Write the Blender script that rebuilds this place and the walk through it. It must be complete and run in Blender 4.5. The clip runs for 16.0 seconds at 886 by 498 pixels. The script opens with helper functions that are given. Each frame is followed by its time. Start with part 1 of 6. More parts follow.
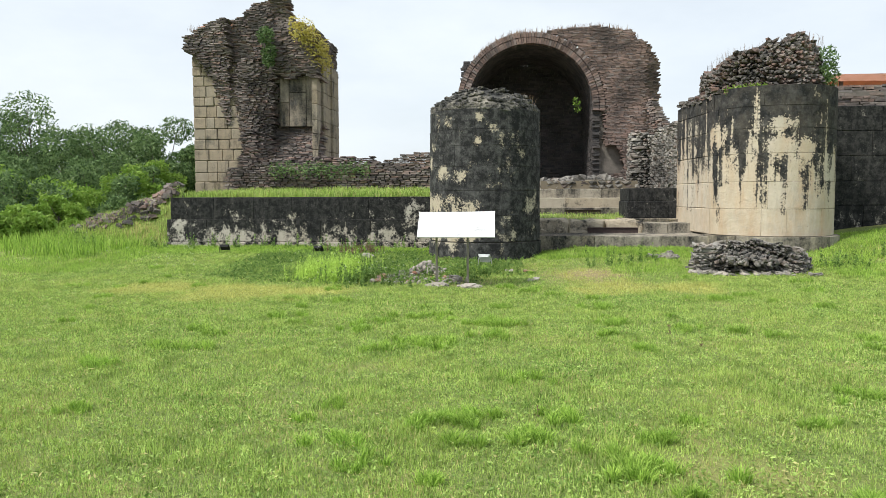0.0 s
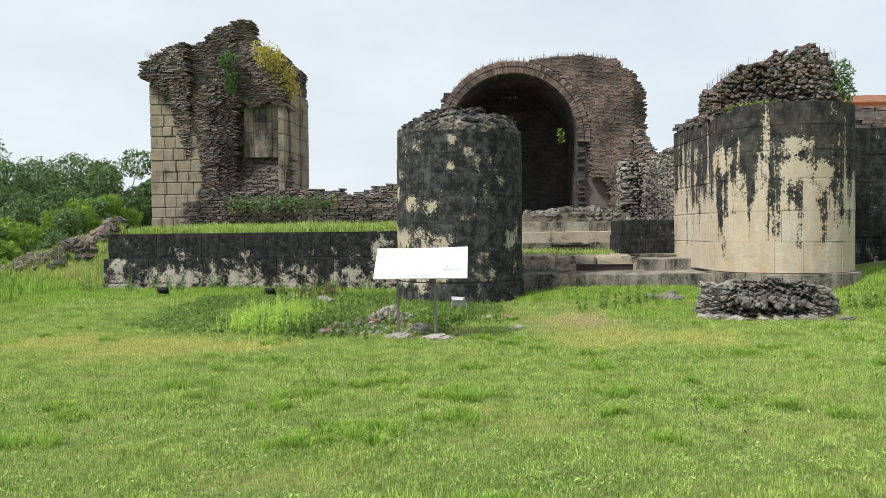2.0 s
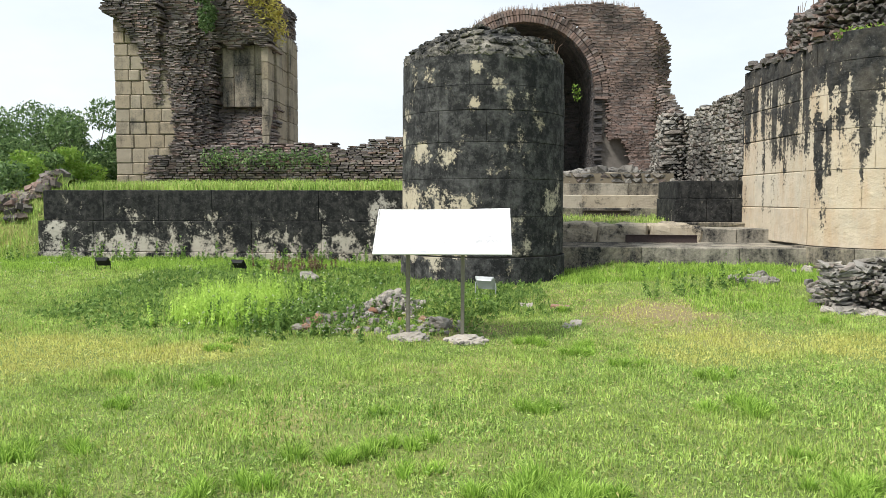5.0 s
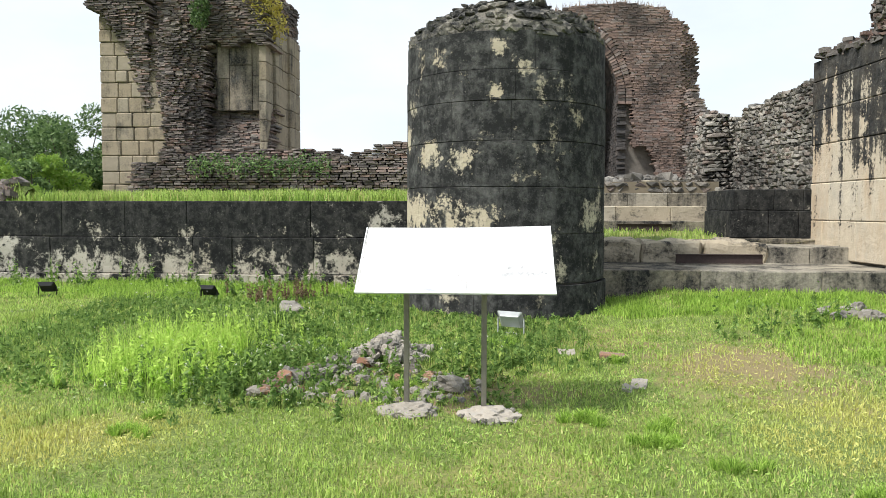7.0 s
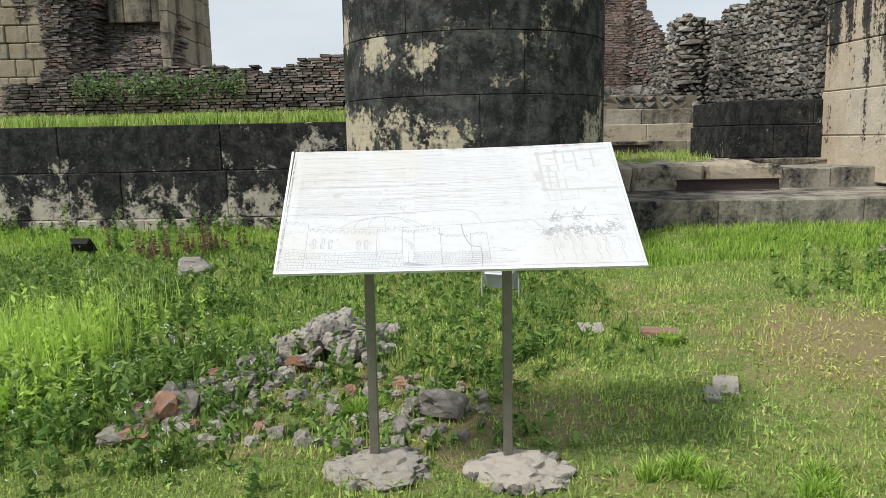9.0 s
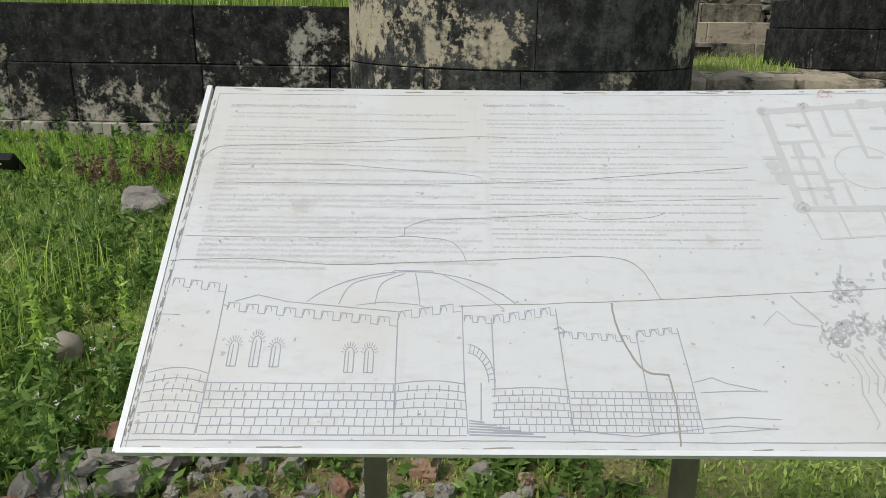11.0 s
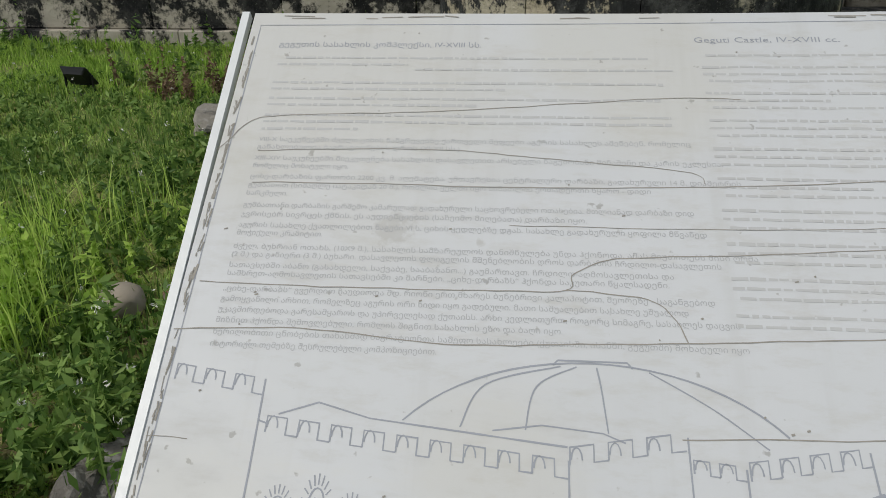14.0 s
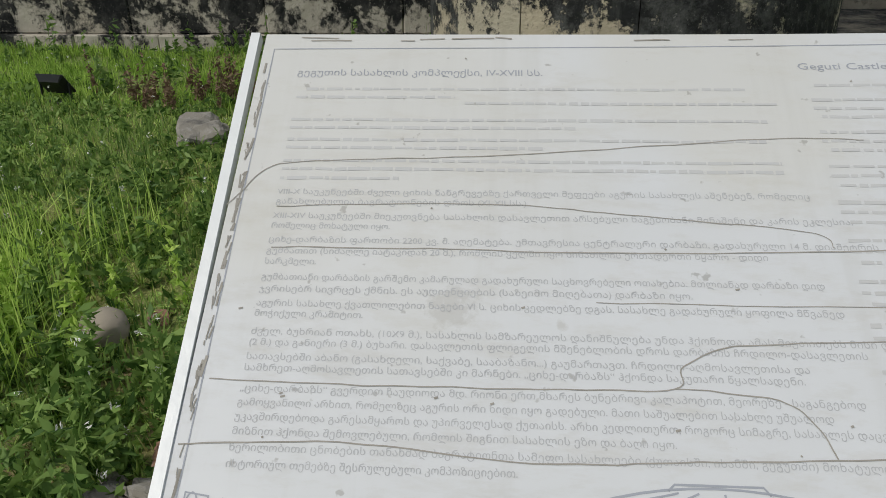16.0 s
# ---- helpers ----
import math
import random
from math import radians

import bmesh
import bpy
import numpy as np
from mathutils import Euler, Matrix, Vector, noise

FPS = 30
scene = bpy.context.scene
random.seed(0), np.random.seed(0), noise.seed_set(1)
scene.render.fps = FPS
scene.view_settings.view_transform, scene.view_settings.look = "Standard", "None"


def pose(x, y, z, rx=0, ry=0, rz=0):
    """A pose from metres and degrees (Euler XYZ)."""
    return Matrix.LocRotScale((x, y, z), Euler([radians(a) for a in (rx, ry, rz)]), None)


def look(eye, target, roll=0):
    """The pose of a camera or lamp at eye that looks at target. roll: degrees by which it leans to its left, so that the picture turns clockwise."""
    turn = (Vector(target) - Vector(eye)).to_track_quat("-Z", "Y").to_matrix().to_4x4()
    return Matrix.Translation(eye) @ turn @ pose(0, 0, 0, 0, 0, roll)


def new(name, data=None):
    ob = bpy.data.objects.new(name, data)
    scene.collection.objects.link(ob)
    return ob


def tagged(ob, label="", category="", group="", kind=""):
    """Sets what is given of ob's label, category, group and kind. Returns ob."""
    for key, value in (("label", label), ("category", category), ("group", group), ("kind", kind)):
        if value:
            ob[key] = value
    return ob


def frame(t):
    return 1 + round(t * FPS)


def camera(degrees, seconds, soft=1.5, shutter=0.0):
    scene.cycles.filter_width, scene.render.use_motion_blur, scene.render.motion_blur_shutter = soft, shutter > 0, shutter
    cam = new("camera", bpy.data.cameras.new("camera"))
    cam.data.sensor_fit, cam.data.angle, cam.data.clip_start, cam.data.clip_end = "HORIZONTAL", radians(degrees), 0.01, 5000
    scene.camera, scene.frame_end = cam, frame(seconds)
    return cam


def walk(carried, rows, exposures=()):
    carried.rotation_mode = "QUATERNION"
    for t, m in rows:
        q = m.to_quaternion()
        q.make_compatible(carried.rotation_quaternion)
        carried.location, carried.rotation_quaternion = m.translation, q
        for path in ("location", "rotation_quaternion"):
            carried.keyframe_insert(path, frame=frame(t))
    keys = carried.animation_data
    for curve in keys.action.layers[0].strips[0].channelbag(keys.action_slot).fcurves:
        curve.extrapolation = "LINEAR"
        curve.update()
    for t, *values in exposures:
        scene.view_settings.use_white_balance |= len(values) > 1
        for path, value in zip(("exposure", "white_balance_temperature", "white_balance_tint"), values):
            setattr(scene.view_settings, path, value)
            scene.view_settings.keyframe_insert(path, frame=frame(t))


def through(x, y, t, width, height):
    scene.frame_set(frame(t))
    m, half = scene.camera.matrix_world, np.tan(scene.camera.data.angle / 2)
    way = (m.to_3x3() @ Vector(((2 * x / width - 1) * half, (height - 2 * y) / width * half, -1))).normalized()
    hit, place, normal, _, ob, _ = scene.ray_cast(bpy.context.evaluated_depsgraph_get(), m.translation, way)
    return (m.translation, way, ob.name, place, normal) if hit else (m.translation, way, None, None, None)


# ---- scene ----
cam = camera(61.0, 16.0, soft=0.6)
PATH = [
    (0, (1.239, 0.882, 1.746), (1.056, 2.869, 1.608), -0.2),
    (0.5, (1.268, 1.517, 1.723), (1.08, 3.502, 1.578), -0.2),
    (1, (1.411, 2.12, 1.695), (1.195, 4.101, 1.526), -1.6),
    (1.5, (1.391, 2.713, 1.767), (1.188, 4.702, 1.723), 0.5),
    (2, (1.393, 3.379, 1.69), (1.248, 5.374, 1.648), -0.6),
    (2.5, (1.301, 4.025, 1.648), (1.182, 6.02, 1.568), -0.6),
    (3, (1.153, 4.667, 1.674), (1.055, 6.662, 1.571), -0.2),
    (3.5, (1.009, 5.307, 1.622), (0.92, 7.301, 1.505), -0.1),
    (4, (0.818, 5.917, 1.602), (0.731, 7.911, 1.475), 0.3),
    (4.2, (0.779, 6.165, 1.576), (0.687, 8.159, 1.448), 0.3),
    (6.3, (0.616, 8.86, 1.551), (0.42, 10.845, 1.415), 0.2),
    (6.5, (0.584, 9.09, 1.605), (0.388, 11.075, 1.468), 0.3),
    (7, (0.55, 9.689, 1.588), (0.38, 11.679, 1.486), 0.1),
    (7.5, (0.409, 10.279, 1.617), (0.344, 12.278, 1.651), 1.1),
    (8, (0.295, 10.906, 1.588), (0.402, 12.903, 1.589), 0.1),
    (8.5, (0.211, 11.537, 1.542), (0.263, 13.53, 1.378), -1.8),
    (8.7, (0.154, 11.822, 1.502), (0.187, 13.809, 1.279), -1.7),
    (10.8, (-0.107, 14.117, 1.549), (-0.141, 16.044, 1.013), 0.5),
    (11, (-0.106, 14.221, 1.578), (-0.11, 16.137, 1.007), 0.9),
    (11.5, (-0.127, 14.352, 1.598), (-0.091, 16.224, 0.894), 1.8),
    (12, (-0.159, 14.441, 1.56), (-0.094, 16.28, 0.777), 2.9),
    (12.5, (-0.132, 14.625, 1.541), (-0.157, 16.445, 0.712), 2.5),
    (13, (-0.176, 14.701, 1.581), (-0.295, 16.521, 0.759), 1.1),
    (13.5, (-0.243, 14.748, 1.59), (-0.423, 16.568, 0.78), -0.2),
    (14, (-0.227, 14.825, 1.563), (-0.442, 16.64, 0.751), -0.7),
    (14.5, (-0.201, 14.902, 1.554), (-0.453, 16.711, 0.739), -1.1),
    (15, (-0.211, 14.933, 1.558), (-0.471, 16.74, 0.741), -1.4),
    (15.5, (-0.28, 14.953, 1.563), (-0.512, 16.766, 0.75), -1.3),
    (16, (-0.321, 14.99, 1.564), (-0.49, 16.811, 0.755), -0.7),
]
walk(cam, [(t, look(eye, target, roll)) for t, eye, target, roll in PATH], [(0.0, 0.5), (1.0, 0.6), (1.5, 0.38), (2.0, 0.36), (3.0, 0.42), (3.5, 0.44), (4.0, 0.6), (4.2, 0.6), (6.5, 0.62), (7.0, 0.64), (7.5, 0.62), (8.0, 0.32), (8.5, 0.36), (8.7, 0.3), (10.8, -0.2), (12.0, -0.62), (13.0, -0.62), (15.0, -0.62), (16.0, -0.54)])


# ---- sky and sun: a bright, thinly clouded day ----
world = bpy.data.worlds.new("sky")
scene.world = world
world.use_nodes = True
wt = world.node_tree
wt.nodes.clear()
w_out = wt.nodes.new("ShaderNodeOutputWorld")
w_bg = wt.nodes.new("ShaderNodeBackground")
w_sky = wt.nodes.new("ShaderNodeTexSky")
w_sky.sky_type = "NISHITA"
w_sky.sun_disc = False
w_sky.sun_elevation = radians(53)
w_sky.sun_rotation = radians(234)
w_sky.dust_density = 2.0
w_co = wt.nodes.new("ShaderNodeTexCoord")
w_map = wt.nodes.new("ShaderNodeMapping")
w_map.inputs["Scale"].default_value = (1.0, 1.0, 2.6)
w_cl = wt.nodes.new("ShaderNodeTexNoise")
w_cl.inputs["Scale"].default_value = 3.0
w_cl.inputs["Detail"].default_value = 7
w_cl.inputs["Roughness"].default_value = 0.55
w_ra = wt.nodes.new("ShaderNodeMapRange")
w_ra.inputs["From Min"].default_value = 0.32
w_ra.inputs["From Max"].default_value = 0.68
w_ra.inputs["To Min"].default_value = 0.74
w_ra.inputs["To Max"].default_value = 0.98
w_mix = wt.nodes.new("ShaderNodeMix")
w_mix.data_type = "RGBA"
w_mix.inputs["B"].default_value = (7.5, 8.1, 8.6, 1)
wt.links.new(w_co.outputs["Generated"], w_map.inputs["Vector"])
wt.links.new(w_map.outputs["Vector"], w_cl.inputs["Vector"])
wt.links.new(w_cl.outputs["Fac"], w_ra.inputs["Value"])
wt.links.new(w_ra.outputs["Result"], w_mix.inputs["Factor"])
wt.links.new(w_sky.outputs["Color"], w_mix.inputs["A"])
wt.links.new(w_mix.outputs["Result"], w_bg.inputs["Color"])
wt.links.new(w_bg.outputs["Background"], w_out.inputs["Surface"])
w_bg.inputs["Strength"].default_value = 0.09

sun = new("sun", bpy.data.lights.new("sun", "SUN"))
sun.data.energy = 3.5
sun.data.angle = radians(9)
sun.data.color = (1.0, 0.95, 0.87)
sun.matrix_world = look((-11, -8, 17), (0, 0, 0))

# ---- materials ----
def mat(name):
    m = bpy.data.materials.new(name)
    m.use_nodes = True
    nt = m.node_tree
    return m, nt, nt.nodes["Principled BSDF"]


def node(nt, kind, **sockets):
    n = nt.nodes.new(kind)
    for k, v in sockets.items():
        n.inputs[k.replace("_", " ")].default_value = v
    return n


def position(nt, scale=(1, 1, 1)):
    g = nt.nodes.new("ShaderNodeNewGeometry")
    m = nt.nodes.new("ShaderNodeMapping")
    m.inputs["Scale"].default_value = scale
    nt.links.new(g.outputs["Position"], m.inputs["Vector"])
    return m.outputs["Vector"]


def noise_tex(nt, vec, scale, detail=6, rough=0.6, warp=0.0):
    n = node(nt, "ShaderNodeTexNoise", Scale=scale, Detail=detail, Roughness=rough, Distortion=warp)
    nt.links.new(vec, n.inputs["Vector"])
    return n.outputs["Fac"]


def ramp(nt, fac, stops, mode="LINEAR"):
    r = nt.nodes.new("ShaderNodeValToRGB")
    r.color_ramp.interpolation = mode
    e = r.color_ramp.elements
    while len(e) < len(stops):
        e.new(0.5)
    for el, (p, c) in zip(e, stops):
        el.position = p
        el.color = (*c, 1) if len(c) == 3 else c
    nt.links.new(fac, r.inputs["Fac"])
    return r.outputs["Color"]


def mix(nt, fac, a, b, mode="MIX"):
    n = nt.nodes.new("ShaderNodeMix")
    n.data_type = "RGBA"
    n.blend_type = mode
    for key, val in (("Factor", fac), ("A", a), ("B", b)):
        if isinstance(val, (int, float)):
            n.inputs[key].default_value = val
        elif isinstance(val, tuple):
            n.inputs[key].default_value = (*val, 1)
        else:
            nt.links.new(val, n.inputs[key])
    return n.outputs["Result"]


def calc(nt, op, a, b=0.0, clamp=False):
    n = nt.nodes.new("ShaderNodeMath")
    n.operation = op
    n.use_clamp = clamp
    for i, v in enumerate((a, b)):
        if isinstance(v, (int, float)):
            n.inputs[i].default_value = v
        else:
            nt.links.new(v, n.inputs[i])
    return n.outputs["Value"]


def span(nt, val, lo, hi, a=0.0, b=1.0):
    n = node(nt, "ShaderNodeMapRange")
    n.inputs["From Min"].default_value, n.inputs["From Max"].default_value = lo, hi
    n.inputs["To Min"].default_value, n.inputs["To Max"].default_value = a, b
    nt.links.new(val, n.inputs["Value"])
    return n.outputs["Result"]


def height_of(nt):
    g = nt.nodes.new("ShaderNodeNewGeometry")
    s = nt.nodes.new("ShaderNodeSeparateXYZ")
    nt.links.new(g.outputs["Position"], s.inputs["Vector"])
    return s.outputs["Z"]


def bump(nt, bsdf, height, strength=0.5, dist=0.02):
    b = node(nt, "ShaderNodeBump", Strength=strength, Distance=dist)
    nt.links.new(height, b.inputs["Height"])
    nt.links.new(b.outputs["Normal"], bsdf.inputs["Normal"])


def island(nt):
    return nt.nodes.new("ShaderNodeNewGeometry").outputs["Random Per Island"]


def chance(nt):
    return nt.nodes.new("ShaderNodeObjectInfo").outputs["Random"]


def places(nt, spots, ragged, wild=1.2):
    """How far a surface point lies inside any of the given places (x, y, z, radius), with ragged borders."""
    g = nt.nodes.new("ShaderNodeNewGeometry")
    best = None
    for x, y, z, r in spots:
        d = nt.nodes.new("ShaderNodeVectorMath")
        d.operation = "DISTANCE"
        d.inputs[1].default_value = (x, y, z)
        nt.links.new(g.outputs["Position"], d.inputs[0])
        w = span(nt, calc(nt, "ADD", d.outputs["Value"], calc(nt, "MULTIPLY", calc(nt, "SUBTRACT", ragged, 0.5), wild * r)), r, r * 0.45)
        best = w if best is None else calc(nt, "MAXIMUM", best, w)
    return best


def weathered_stone(name, pale, edge=0.5, soft=0.05, run=0.0, run_z=(0.6, 4.6), dark=(0.020, 0.021, 0.022), grey=(0.105, 0.105, 0.10), grain=18, big=0.9, bare=(), damp=(), streaky=0.5, thin=0.16, fade=0.0, crisp=0.34, often=2.6, rust=0.0):
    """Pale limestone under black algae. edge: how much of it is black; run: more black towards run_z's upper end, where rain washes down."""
    m, nt, bs = mat(name)
    p = position(nt)
    streak = noise_tex(nt, position(nt, (1, 1, thin)), often, 6, 0.62, 0.4)
    blot = noise_tex(nt, p, big, 9, 0.66, 0.5)
    fine = noise_tex(nt, p, grain, 8, 0.7)
    v = calc(nt, "ADD", calc(nt, "MULTIPLY", streak, streaky), calc(nt, "MULTIPLY", blot, 1 - streaky))
    v = calc(nt, "ADD", v, calc(nt, "MULTIPLY", calc(nt, "SUBTRACT", fine, 0.5), crisp))
    v = calc(nt, "ADD", v, calc(nt, "MULTIPLY", calc(nt, "SUBTRACT", chance(nt), 0.5), 0.05))
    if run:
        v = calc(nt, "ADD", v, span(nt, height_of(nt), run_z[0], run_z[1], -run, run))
    if bare:
        v = calc(nt, "SUBTRACT", v, calc(nt, "MULTIPLY", places(nt, bare, noise_tex(nt, p, 4.5, 8, 0.72), 2.4), 0.17))
    if damp:
        v = calc(nt, "ADD", v, calc(nt, "MULTIPLY", places(nt, damp, streak), 0.2))
    f = span(nt, v, edge - soft, edge + soft)
    if fade:
        f = calc(nt, "MULTIPLY", f, span(nt, noise_tex(nt, p, 2.2, 7, 0.7), 0.3, 0.6, 1 - fade, 1.0))
    tone = mix(nt, noise_tex(nt, p, 3.5, 8, 0.7), tuple(c * 0.55 for c in pale), tuple(min(c * 1.2, 0.8) for c in pale))
    tone = mix(nt, calc(nt, "MULTIPLY", chance(nt), 0.35), tone, (pale[0] * 0.85, pale[1] * 0.72, pale[2] * 0.55))
    if rust:
        tone = mix(nt, span(nt, noise_tex(nt, position(nt, (1, 1, 0.25)), 1.7, 7, 0.7), 0.46, 0.72, 0, rust), tone, (0.40, 0.25, 0.13))
        tone = mix(nt, span(nt, noise_tex(nt, p, 2.4, 8, 0.75), 0.52, 0.72, 0, 0.6), tone, (0.36, 0.345, 0.31))
    black = mix(nt, span(nt, noise_tex(nt, p, 5.0, 12, 0.78), 0.46, 0.70), dark, grey)
    black = mix(nt, span(nt, noise_tex(nt, position(nt, (1, 1, 0.2)), 5.5, 6, 0.7), 0.52, 0.72, 0, 0.32), black, tuple(c * 1.35 for c in grey))
    lich = span(nt, noise_tex(nt, p, 26, 4, 0.8), 0.61, 0.70)
    black = mix(nt, calc(nt, "MULTIPLY", lich, 0.5), black, (0.26, 0.26, 0.24))
    nt.links.new(mix(nt, f, tone, black), bs.inputs["Base Color"])
    bs.inputs["Roughness"].default_value = 0.95
    bs.inputs["Specular IOR Level"].default_value = 0.15
    h = calc(nt, "ADD", calc(nt, "MULTIPLY", fine, 0.6), noise_tex(nt, p, 5, 8, 0.6))
    bump(nt, bs, h, 0.55, 0.05)
    return m


def masonry(name, tones, lichen=0.25, grain=30):
    """Brick or rubble: a tone for each piece, soot, lichen and a rough face."""
    m, nt, bs = mat(name)
    p = position(nt)
    piece = ramp(nt, island(nt), [(i / max(1, len(tones) - 1), c) for i, c in enumerate(tones)])
    soot = span(nt, noise_tex(nt, p, 0.6, 6, 0.65), 0.42, 0.62)
    col = mix(nt, calc(nt, "MULTIPLY", soot, 0.7), piece, (0.035, 0.034, 0.034))
    li = span(nt, noise_tex(nt, p, 9, 8, 0.75), 0.58, 0.68)
    col = mix(nt, calc(nt, "MULTIPLY", li, lichen), col, (0.33, 0.32, 0.29))
    fine = noise_tex(nt, p, grain, 7, 0.7)
    col = mix(nt, 0.5, col, mix(nt, fine, (0.25, 0.25, 0.25), (0.8, 0.8, 0.8)), "OVERLAY")
    nt.links.new(col, bs.inputs["Base Color"])
    bs.inputs["Roughness"].default_value = 0.95
    bs.inputs["Specular IOR Level"].default_value = 0.2
    bump(nt, bs, fine, 0.7, 0.03)
    return m


def plain(name, col, rough=0.6, metal=0.0, vary=0.3, scale=12.0, bumpy=0.2):
    m, nt, bs = mat(name)
    p = position(nt)
    n = noise_tex(nt, p, scale, 8, 0.65)
    nt.links.new(mix(nt, n, tuple(c * (1 - vary) for c in col), tuple(min(1, c * (1 + vary)) for c in col)), bs.inputs["Base Color"])
    bs.inputs["Roughness"].default_value = rough
    bs.inputs["Metallic"].default_value = metal
    if bumpy:
        bump(nt, bs, n, bumpy, 0.01)
    return m


def leafy(name, a, b, through=0.25, patch=None, mottle=0.0, deep=0.0, dry=(), straw=0.0):
    """Leaves and blades: a hue for each one between a and b, with some light let through. deep, mottle: darkened blades
    and patches, shade between clumps put into the colour.
    """
    m, nt, bs = mat(name)
    col = mix(nt, island(nt), a, b)
    # random leaves coloured nearly black-green for the shaded gaps between them
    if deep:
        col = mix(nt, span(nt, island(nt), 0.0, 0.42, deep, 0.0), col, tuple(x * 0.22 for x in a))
    if straw:
        col = mix(nt, span(nt, island(nt), 1 - straw, 1 - straw + 0.02), col, (0.66, 0.56, 0.28))
    big = span(nt, noise_tex(nt, position(nt), 0.45, 5, 0.6), 0.35, 0.65)
    col = mix(nt, calc(nt, "MULTIPLY", big, 0.45), col, patch or tuple(x * 0.6 for x in a))
    # darker noise patches, painted as shade between clumps
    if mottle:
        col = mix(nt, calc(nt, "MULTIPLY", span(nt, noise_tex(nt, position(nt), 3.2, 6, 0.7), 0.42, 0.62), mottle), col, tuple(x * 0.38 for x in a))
    if dry:
        col = mix(nt, calc(nt, "MULTIPLY", places(nt, dry, noise_tex(nt, position(nt), 1.1, 6, 0.7), 2.2), 0.65), col, mix(nt, island(nt), (0.46, 0.41, 0.12), (0.86, 0.80, 0.30)))
    nt.links.new(col, bs.inputs["Base Color"])
    bs.inputs["Roughness"].default_value = 0.55
    bs.inputs["Specular IOR Level"].default_value = 0.25
    tr = nt.nodes.new("ShaderNodeBsdfTranslucent")
    nt.links.new(col, tr.inputs["Color"])
    mx = node(nt, "ShaderNodeMixShader", Fac=through)
    nt.links.new(bs.outputs["BSDF"], mx.inputs[1])
    nt.links.new(tr.outputs["BSDF"], mx.inputs[2])
    nt.links.new(mx.outputs["Shader"], nt.nodes["Material Output"].inputs["Surface"])
    return m


def on_round(cx, cy, r, marks):
    """Places on a round tower from bearing in degrees, height and radius."""
    return [(cx + r * math.cos(radians(a)), cy + r * math.sin(radians(a)), z, q) for a, z, q in marks]


TX, TY, TR = 0.51, 20.98, 1.456     # round tower
BX, BY, BR = 8.02, 21.70, 1.60      # streaked bastion
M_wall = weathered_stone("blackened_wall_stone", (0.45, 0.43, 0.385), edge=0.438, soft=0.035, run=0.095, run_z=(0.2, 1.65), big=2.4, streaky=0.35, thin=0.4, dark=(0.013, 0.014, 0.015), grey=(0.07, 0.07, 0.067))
M_round = weathered_stone("blackened_tower_stone", (0.47, 0.43, 0.345), edge=0.385, soft=0.035, grey=(0.12, 0.122, 0.12), big=2.2, streaky=0.4, thin=0.3,
                          bare=on_round(TX, TY, TR, ((233, 3.65, 0.22), (267, 3.72, 0.15), (281, 3.44, 0.15), (265, 3.12, 0.15), (224, 2.36, 0.3), (246, 2.25, 0.25), (212, 1.62, 0.36), (238, 1.5, 0.33), (258, 1.45, 0.27), (288, 2.4, 0.14), (190, 1.5, 0.5), (198, 2.6, 0.25), (212, 0.85, 0.45), (238, 0.9, 0.4), (258, 0.85, 0.3))))
M_bastion = weathered_stone("streaked_limestone", (0.56, 0.51, 0.42), edge=0.514, soft=0.022, run=0.15, run_z=(0.8, 4.5), big=2.2, streaky=0.62, thin=0.06, fade=0.12, crisp=0.36, often=4.2, rust=0.6, dark=(0.017, 0.018, 0.019), grey=(0.075, 0.076, 0.076),
                            bare=on_round(BX, BY, BR, ((262, 3.50, 0.26), (262, 3.0, 0.34), (284, 2.9, 0.34), (200, 3.3, 0.4))),
                            damp=on_round(BX, BY, BR, ((345, 3.6, 0.9), (350, 2.7, 0.6), (358, 1.6, 0.7))))
M_step = weathered_stone("step_stone", (0.36, 0.335, 0.28), edge=0.50, soft=0.09, grey=(0.17, 0.16, 0.14))
M_palestep = weathered_stone("worn_pale_step", (0.44, 0.405, 0.335), edge=0.585, soft=0.06, grey=(0.17, 0.16, 0.14), thin=1.0)
M_ashlar = weathered_stone("ashlar_limestone", (0.34, 0.30, 0.235), edge=0.575, soft=0.10)
M_soiled = weathered_stone("soiled_ashlar", (0.30, 0.265, 0.215), edge=0.50, soft=0.09)
M_joint = plain("joint_mortar", (0.10, 0.095, 0.085), 0.95)
M_brick = masonry("old_dark_brick", [(0.10, 0.09, 0.088), (0.16, 0.135, 0.125), (0.25, 0.225, 0.205), (0.22, 0.15, 0.125), (0.20, 0.185, 0.18)], 0.45)
M_redbrick = masonry("red_brown_brick", [(0.12, 0.098, 0.092), (0.19, 0.135, 0.115), (0.25, 0.18, 0.155), (0.21, 0.185, 0.175)], 0.35)
M_rubble = masonry("lichened_rubble", [(0.16, 0.155, 0.145), (0.25, 0.24, 0.22), (0.36, 0.34, 0.305), (0.20, 0.16, 0.14)], 0.5)
M_core = plain("old_lime_mortar", (0.13, 0.118, 0.105), 0.95, vary=0.5, scale=6, bumpy=0.8)
M_crown = masonry("dark_rubble_core", [(0.085, 0.08, 0.078), (0.15, 0.14, 0.132), (0.21, 0.19, 0.175), (0.19, 0.12, 0.10), (0.12, 0.105, 0.098)], 0.3)
# the dimness inside the vault is put into this darker brick colour
M_vault = masonry("shaded_vault_brick", [(0.06, 0.06, 0.064), (0.12, 0.108, 0.104)], 0.15)

